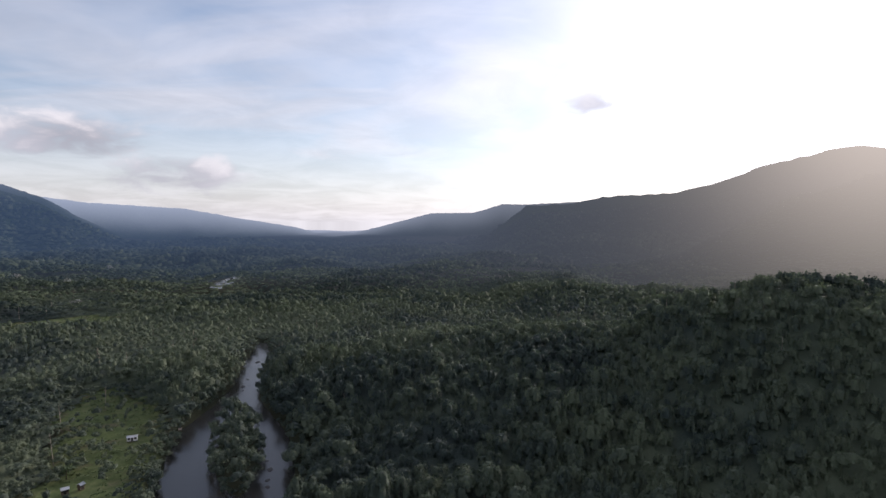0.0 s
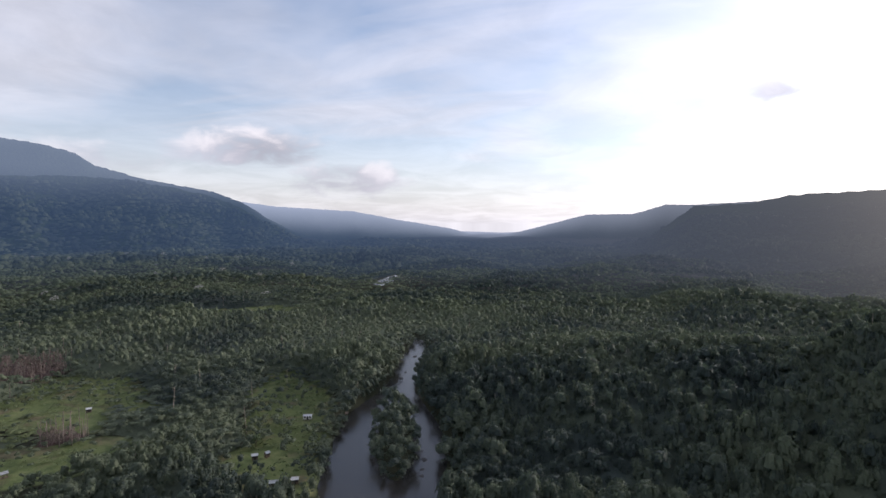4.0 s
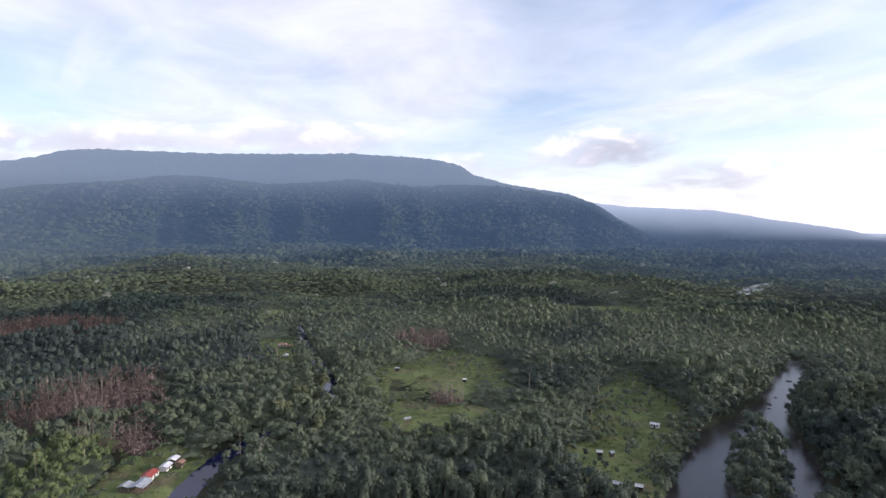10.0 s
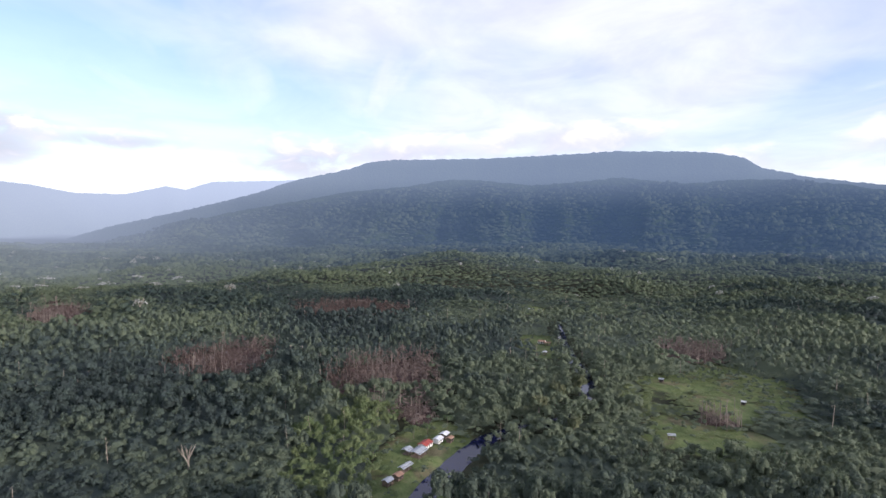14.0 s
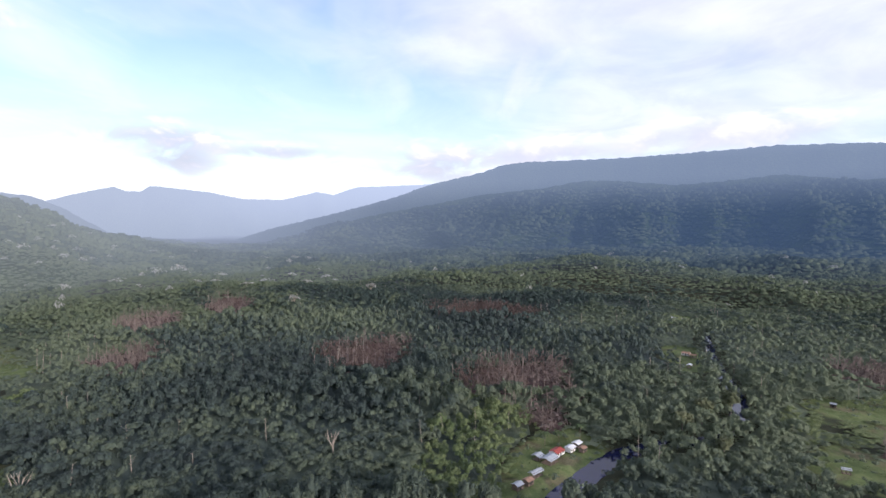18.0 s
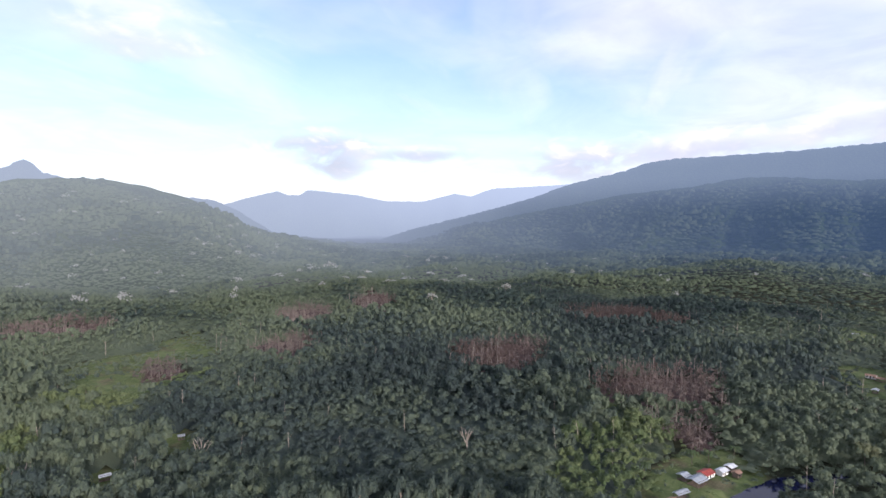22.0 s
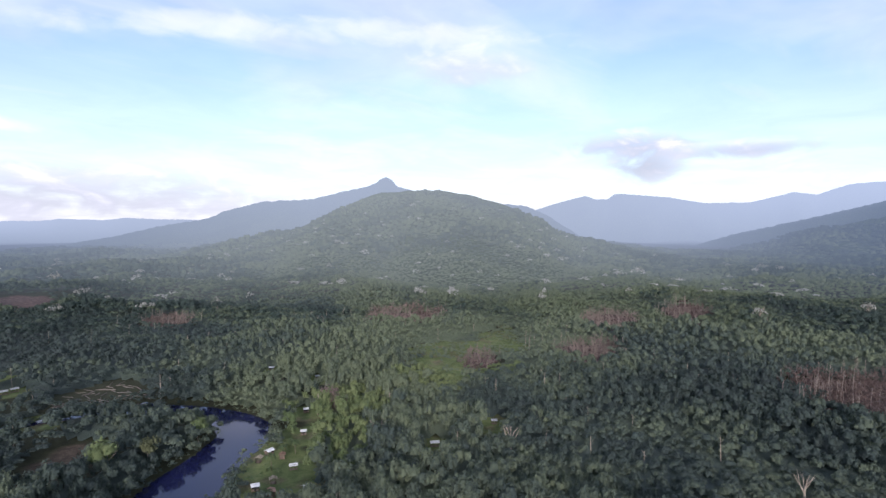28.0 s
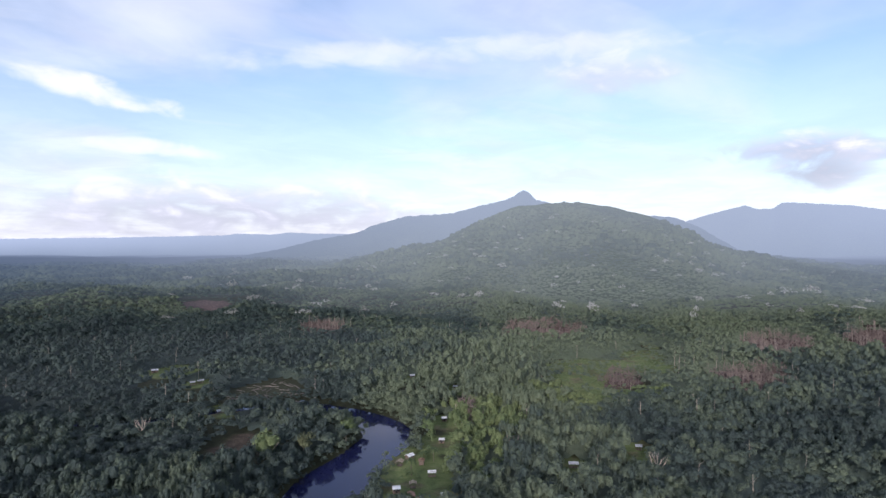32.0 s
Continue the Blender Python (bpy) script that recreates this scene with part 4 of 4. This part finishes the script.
# brush in the clearings
x, y = scatter(180, 760, 4.0, seed=21)
r1 = np.random.default_rng(22)
dry = (in_clearing(x, y, ("red",)) > -0.16) & (r1.random(len(x)) < 0.3 + 0.65 * np.clip((vnoise(x, y, 22, 67) - 0.3) * 3, 0, 1)) & (in_clearing(x, y, ("soil", "logged", "path")) < 0) & (in_water(x, y) < -2)
wet = (in_clearing(x, y, ("grass",)) > 0.0) & (r1.random(len(x)) < np.clip(2.0 * vnoise(x, y, 16, 69) - 0.35, 0.12, 0.95)) & (in_water(x, y) < -2)
for hx, hy, *_ in HOUSES:
    away = np.hypot(x - hx, y - hy) > 7
    dry, wet = dry & away, wet & away
bx, by = scatter(170, 620, 3.4, seed=25)
bank = in_water(bx, by)
pick = (bank < -0.6) & (bank > -10) & (r1.random(len(bx)) < 0.7)
for hx, hy, *_ in HOUSES:
    pick &= np.hypot(bx - hx, by - hy) > 6
pick &= ~((np.hypot(bx + 236, by - 38) < 42) & (r1.random(len(bx)) < 0.85))
wood("bank_bushes", bx[pick], by[pick], BRUSH_PROTOS, M_LEAF, 4.4, 4.6, "leafy green bushes overhanging the river banks", 26, "bushes")
wood("dry_brush", x[dry], y[dry], DRY_PROTOS, M_DEAD, 4.6, 9.5, "withered red-brown brush on burnt clearings", 23, "brush")
# clumps of withered standing growth in the field and by the dead tree
cx, cy = scatter(180, 360, 2.1, seed=29)
clump = (np.hypot((cx + 257) / 11, (cy - 205) / 8) < 0.7 + 0.6 * vnoise(cx, cy, 5, 33)) | (np.hypot(cx + 158, cy + 272) < 3 + 5 * vnoise(cx, cy, 6, 34)) | (np.hypot((cx + 294) / 7, (cy - 34) / 10) < 0.5 + 0.7 * vnoise(cx, cy, 5, 35))
wood("withered_growth", cx[clump], cy[clump], DRY_PROTOS, M_DEAD, 3.2, 9.0, "clumps of withered red-brown standing growth", 30, "brush")
wood("bushes", x[wet], y[wet], BRUSH_PROTOS, M_LIME, 3.6, 2.4, "low green bushes and young growth in the grass", 24, "bushes")

x, y = scatter(180, 620, 5.5, seed=27)
open_land = in_clearing(x, y, ("grass",))
scrub = (open_land > 0.02) & (r1.random(len(x)) < np.clip(1.9 * vnoise(x, y, 26, 79) - 0.4, 0.14, 0.8)) & (in_water(x, y) < -3)
for hx, hy, *_ in HOUSES:
    h0 = math.hypot(hx, hy)
    a, b = ((x - hx) * hx + (y - hy) * hy) / h0, ((x - hx) * hy - (y - hy) * hx) / h0
    scrub &= ~((a > -16) & (a < 6) & (np.abs(b) < 6))
wood("scrub_trees", x[scrub], y[scrub], NEAR_PROTOS, M_LEAF, 4.2, 5.5, "small dark green trees scattered over the grassy clearings", 28, "trees")


def poles(name, x, y, tall, thick, mat, label, seed, category="trunks"):
    """Bare standing trunks, tapered and leaning a little, with the stubs of two limbs."""
    r = np.random.default_rng(seed)
    z = land_z(x, y) - 0.5
    n = len(x)
    h = tall * r.uniform(0.55, 1.25, n)
    lean = r.normal(0, 0.05, (n, 2)) * h[:, None]
    w0 = thick * r.uniform(0.7, 1.3, n)
    out = []

    def stick(bx, by, bz, tx, ty, tz, w0, w1):
        ring0 = [np.stack([bx + sx * w0, by + sy * w0, bz], -1) for sx, sy in ((-1, -1), (1, -1), (1, 1), (-1, 1))]
        ring1 = [np.stack([tx + sx * w1, ty + sy * w1, tz], -1) for sx, sy in ((-1, -1), (1, -1), (1, 1), (-1, 1))]
        out.extend(np.stack([ring0[k], ring0[(k + 1) % 4], ring1[(k + 1) % 4], ring1[k]], 1) for k in range(4))

    tx, ty, tz = x + lean[:, 0], y + lean[:, 1], z + h
    stick(x, y, z, tx, ty, tz, w0, w0 * 0.45)
    for _ in range(2):
        s = r.uniform(0.6, 0.95, n)
        a, l = r.uniform(0, 6.283, n), h * r.uniform(0.1, 0.24, n)
        mx, my, mz = x + lean[:, 0] * s, y + lean[:, 1] * s, z + h * s
        stick(mx, my, mz, mx + np.cos(a) * l * 0.8, my + np.sin(a) * l * 0.8, mz + l * 0.8, w0 * 0.4, w0 * 0.15)
    v = np.concatenate(out).reshape(-1, 3)
    return tagged(new(name, mesh_of(name, v, np.arange(len(v)).reshape(-1, 4), mat)), label, category, kind="stuff")


x, y = scatter(200, 800, 3.6, seed=31)
edge = in_clearing(x, y, ("red",))
pick = (edge > -0.3) & ((in_clearing(x, y, ("grass",)) < 0.0) | (edge > 0.1)) & (r1.random(len(x)) < 0.10 + 0.4 * np.clip((vnoise(x, y, 24, 73) - 0.45) * 4, 0, 1)) & (in_water(x, y) < -3)
near_clump = (np.hypot((x + 257) / 11, (y - 205) / 8) < 1.1) & (r1.random(len(x)) < 0.7)
pick = pick | near_clump
poles("bare_trunks", x[pick], y[pick], 13.0, 0.15, M_BARE, "pale bare trunks standing round the burnt clearings", 32)
x, y = scatter(190, 900, 22.0, seed=33)
pick = free_of(x, y) & (in_water(x, y) < -5) & (r1.random(len(x)) < 0.3) & (np.hypot(x, y) > 250)
poles("pale_trunks", x[pick], y[pick], 14.5, 0.13, M_BARK, "slim pale trunks rising out of the canopy", 34)

# felled logs on the clearings
x, y = scatter(200, 760, 7.0, seed=35)
pick = (in_clearing(x, y, ("red", "path", "logged")) > 0.15) & (r1.random(len(x)) < 0.3 + 0.6 * (in_clearing(x, y, ("logged",)) > 0))
lx, ly = x[pick], y[pick]
n = len(lx)
a, half, w0 = r1.uniform(0, 6.283, n), r1.uniform(2.0, 6.0, n), r1.uniform(0.12, 0.26, n)
lz = land_z(lx, ly) + 0.25
ax, ay = np.cos(a), np.sin(a)
ring = [[np.stack([lx + ax * half * e - ay * w0 * t, ly + ay * half * e + ax * w0 * t, lz + w0 * u], -1) for t, u in ((-1, -0.7), (1, -0.7), (0.6, 1), (-0.6, 1))] for e in (-1, 1)]
v = np.concatenate([np.stack([ring[0][k], ring[0][(k + 1) % 4], ring[1][(k + 1) % 4], ring[1][k]], 1) for k in range(4)]).reshape(-1, 3)
tagged(new("felled_logs", mesh_of("felled_logs", v, np.arange(len(v)).reshape(-1, 4), M_LOG)), "grey felled logs lying on the cleared ground", "logs", kind="stuff")

# silvery crowns above the canopy
x, y = scatter(760, 1900, 60.0, az0=104, az1=180, seed=37)
pick = r1.random(len(x)) < 0.34
wood("silver_crowns", x[pick], y[pick], THIN_PROTOS, M_SILVER, 17.0, 20.0, "silvery pale flowering crowns above the canopy", 38, "trees")
x, y = scatter(800, 1900, 150.0, az0=30, az1=104, seed=39)
wood("silver_crowns", x, y, THIN_PROTOS, M_SILVER, 11.0, 19.0, "silvery pale crowns scattered over the canopy", 40, "trees")


# ---- single trees, palms and dead trees ----
def limb_mesh(pts, radii, sides=6):
    bm = bmesh.new()
    rings = []
    for p, q in zip(pts, radii):
        rings.append([bm.verts.new((p[0] + math.cos(6.283 * k / sides) * q, p[1] + math.sin(6.283 * k / sides) * q, p[2])) for k in range(sides)])
    for a, b in zip(rings, rings[1:]):
        for k in range(sides):
            bm.faces.new((a[k], a[(k + 1) % sides], b[(k + 1) % sides], b[k]))
    bm.faces.new(rings[-1])
    return bm


def tree(seed, tall, wide, leaf, bark, label):
    r = np.random.default_rng(seed)
    ob = new("tree")
    tagged(ob, label, "tree", "trees of the near forest" if leaf is M_LEAF else "lit trees on the banks")
    h = tall * 0.62
    bend = r.normal(0, 0.35, 2)
    top = (bend[0], bend[1], h)
    part("trunk", limb_mesh([(0, 0, -0.6), (0, 0, 0.5), (bend[0] * 0.5, bend[1] * 0.5, h * 0.5), top, (bend[0] * 1.2, bend[1] * 1.2, tall * 0.8)], [0.5, 0.32, 0.25, 0.2, 0.08]), bark, ob)
    for _ in range(3):
        a, l = r.uniform(0, 6.283), wide * r.uniform(0.2, 0.3)
        part("limb", limb_mesh([(top[0], top[1], h * 0.85), (top[0] + math.cos(a) * l * 0.5, top[1] + math.sin(a) * l * 0.5, h * 1.02), (top[0] + math.cos(a) * l, top[1] + math.sin(a) * l, h * 1.25)], [0.14, 0.11, 0.05], 5), bark, ob)
    if leaf:
        v, f = crown(r, 7, 30, 0.046, spread=0.3, base=0.45)
        top_leaves = new("crown", mesh_of("crown", v * np.array([wide, wide, tall]), f, leaf, tone=np.full(len(v), r.uniform(0.3, 0.8)), smooth=True))
        top_leaves.parent = ob
    return ob


KINDS = [tree(100 + k, 14.0 + 1.2 * (k % 4), 8.0 + (k % 3), M_LEAF, M_BARK if k % 2 else M_BARK_DARK,
              ("broadleaf rainforest tree with a rounded dark green crown", "tall rainforest tree with pale trunk and open green crown", "spreading rainforest tree with a clumped green crown")[k % 3]) for k in range(6)]
sr = random.Random(5)
for k, (tx, ty) in enumerate(SINGLES):
    base = float(land_z(np.array([tx]), np.array([ty]))[0])
    m = pose(tx, ty, base, 0, 0, sr.uniform(0, 360))
    if k < len(KINDS):
        KINDS[k].matrix_world = m
    else:
        kind = KINDS[k % len(KINDS)]
        ob = copy_thing(kind, m)
        q = sr.uniform(0.8, 1.2)
        ob.scale = (q * sr.uniform(0.9, 1.1), q, q * sr.uniform(0.85, 1.15))


def bare_tree(x, y, tall, wide, mat, label, seed, leaf=None):
    """A dead tree: a forked trunk with a fan of bare limbs."""
    r = np.random.default_rng(seed)
    ob = new("dead_tree")
    tagged(ob, label, "dead tree")
    ob.matrix_world = pose(x, y, float(land_z(np.array([x]), np.array([y]))[0]), 0, 0, r.uniform(0, 360))
    part("trunk", limb_mesh([(0, 0, -0.6), (0.1, 0, tall * 0.3), (0.2, 0.1, tall * 0.6)], [0.55, 0.42, 0.3]), mat, ob)
    for k in range(8):
        a, l = 6.283 * k / 8 + r.uniform(-0.3, 0.3), wide * r.uniform(0.3, 0.5)
        z0 = tall * r.uniform(0.4, 0.6)
        limb = part("limb", limb_mesh([(0.18, 0.08, z0), (math.cos(a) * l * 0.5, math.sin(a) * l * 0.5, z0 + tall * 0.2), (math.cos(a) * l * 0.9, math.sin(a) * l * 0.9, tall * r.uniform(0.82, 1.0))], [0.2, 0.14, 0.04], 5), mat, ob)
        for q in range(2):
            b = a + r.uniform(-0.9, 0.9)
            part("twig", limb_mesh([(math.cos(a) * l * 0.5, math.sin(a) * l * 0.5, z0 + tall * 0.2), (math.cos(a) * l * 0.5 + math.cos(b) * l * 0.4, math.sin(a) * l * 0.5 + math.sin(b) * l * 0.4, tall * r.uniform(0.75, 0.95))], [0.1, 0.03], 4), mat, limb)
    if leaf:
        v = (crown_cards(r, 8, 7, 0.05, base=0.6) * np.array([wide, wide, tall])).reshape(-1, 3)
        thin = new("crown", mesh_of("crown", v, np.arange(len(v)).reshape(-1, 4), leaf, tone=np.full(len(v), 0.6)))
        thin.parent = ob
    return ob


bare_tree(-160, -283, 19, 15, M_BARE, "tall dead tree with bleached tan limbs", 1, M_DEAD)
bare_tree(-153, -222, 16, 10, M_BARK, "pale multi-limbed bare tree in the forest", 2)
bare_tree(-196, -172, 16, 11, M_BARK, "pale grey bare tree above the canopy", 3)
bare_tree(-246, -63, 15, 9, M_BARK, "pale bare tree above the canopy", 4)
bare_tree(-787, -144, 27, 20, M_BARK, "lone silvery emergent tree over the far canopy", 5, M_SILVER)
bare_tree(-655, -215, 25, 17, M_BARK, "lone silvery emergent tree over the far canopy", 6, M_SILVER)
bare_tree(12, -330, 17, 10, M_BARK, "bare tree with pale limbs at a clearing", 7)
bare_tree(-330, 64, 15, 6, M_BARE, "tall pale bare tree beside the burnt clearing", 8)


def palm(x, y, tall, seed):
    r = np.random.default_rng(seed)
    ob = new("palm_tree")
    tagged(ob, "bright green palm with arching fronds beside the houses", "palm", "palms by the houses")
    ob.matrix_world = pose(x, y, float(land_z(np.array([x]), np.array([y]))[0]), 0, 0, r.uniform(0, 360))
    part("trunk", limb_mesh([(0, 0, -0.5), (0.15, 0.1, tall * 0.5), (0.4, 0.2, tall)], [0.2, 0.14, 0.11]), M_BARK_DARK, ob)
    for k in range(11):
        a, l, up = 6.283 * k / 11 + r.uniform(-0.2, 0.2), r.uniform(2.6, 3.6), r.uniform(0.4, 1.5)
        bm = bmesh.new()
        c, q = math.cos(a), math.sin(a)
        rows = []
        for s, lift, half in ((0.0, 0.0, 0.06), (0.3, up, 0.42), (0.65, up * 0.8, 0.5), (1.0, up * 0.1 - 0.8, 0.08)):
            px, py, pz = 0.4 + c * l * s, 0.2 + q * l * s, tall + lift
            rows.append([bm.verts.new((px - q * half, py + c * half, pz - half * 0.4)), bm.verts.new((px, py, pz)), bm.verts.new((px + q * half, py - c * half, pz - half * 0.4))])
        for u, v in zip(rows, rows[1:]):
            bm.faces.new((u[0], u[1], v[1], v[0])), bm.faces.new((u[1], u[2], v[2], v[1]))
        part("frond", bm, M_LIME, ob)
    return ob


for k, (px, py) in enumerate([(-273, 46), (-277, 57), (-247, 16), (-119, -243), (-88, -206), (-102, -232), (-268, 38), (-112, -242), (-160, 226)]):
    palm(px, py, 4.5 + (k * 7 % 4) * 0.8, 200 + k)

# large trees on the banks, sunlight put into their lighter leaf colour
for k, (tx, ty, tall, wide) in enumerate(((-44, -266, 19, 17), (-62, -276, 13, 11), (-88, -290, 12, 11), (-314, 150, 17, 15), (-300, 128, 15, 14), (-286, 112, 14, 13), (-252, 118, 13, 12))):
    ob = tree(300 + k, tall, wide, M_LIME if k in (0, 2) else M_SUNLIT_OLIVE, M_BARK, ("large tree with a sunlit yellow-green crown on the river bank", "broad tree with a sunlit olive-green crown by the creek")[k > 2])
    ob.matrix_world = pose(tx, ty, float(land_z(np.array([tx]), np.array([ty]))[0]), 0, 0, k * 70)

# rocks in the river
def rock(x, y, size, seed):
    r = np.random.default_rng(seed)
    bm = bmesh.new()
    bmesh.ops.create_icosphere(bm, subdivisions=2, radius=1.0)
    for v in bm.verts:
        q = 0.8 + 0.5 * float(fnoise(v.co.x * 3 + v.co.z * 2, v.co.y * 3 - v.co.z, 2.0, seed, 2))
        v.co = (v.co.x * size * q, v.co.y * size * 0.7 * q, v.co.z * size * 0.38 * q)
    ob = part("river_rock", bm, M_ROCK, None)
    ob.matrix_world = pose(x, y, -0.85, 0, 0, r.uniform(0, 360))
    return tagged(ob, "wet dark boulder standing out of the river", "rock", "rocks in the river")


for k, (px, py) in enumerate([(-81, 247), (-75, 228), (-77, 238), (-105, 243), (-117, 268), (-73, 222), (-108, 250), (-122, 318), (-131, 352), (-137, 377), (-134, 360), (-146, 424)]):
    rock(px, py, 0.9 + (k * 5 % 4) * 0.4, 400 + k)

# planks on posts, built in place of the pale log on the bank
landing = tagged(new("bank_log_stand_in"), "pale planks on posts standing in for a log on the river bank", "landing stage")
landing.matrix_world = pose(-139, 283, -0.35, 0, 0, 25)
for k in range(7):
    part("plank", boxes((-0.9, k * 0.62 - 2.0, 0.5, 0.9, k * 0.62 - 1.45, 0.58)), M_BARE, landing)
for k in (-0.7, 0.7):
    for q in (-1.8, 1.9):
        part("post", boxes((k - 0.1, q - 0.1, -0.6, k + 0.1, q + 0.1, 0.49)), M_BARK_DARK, landing)
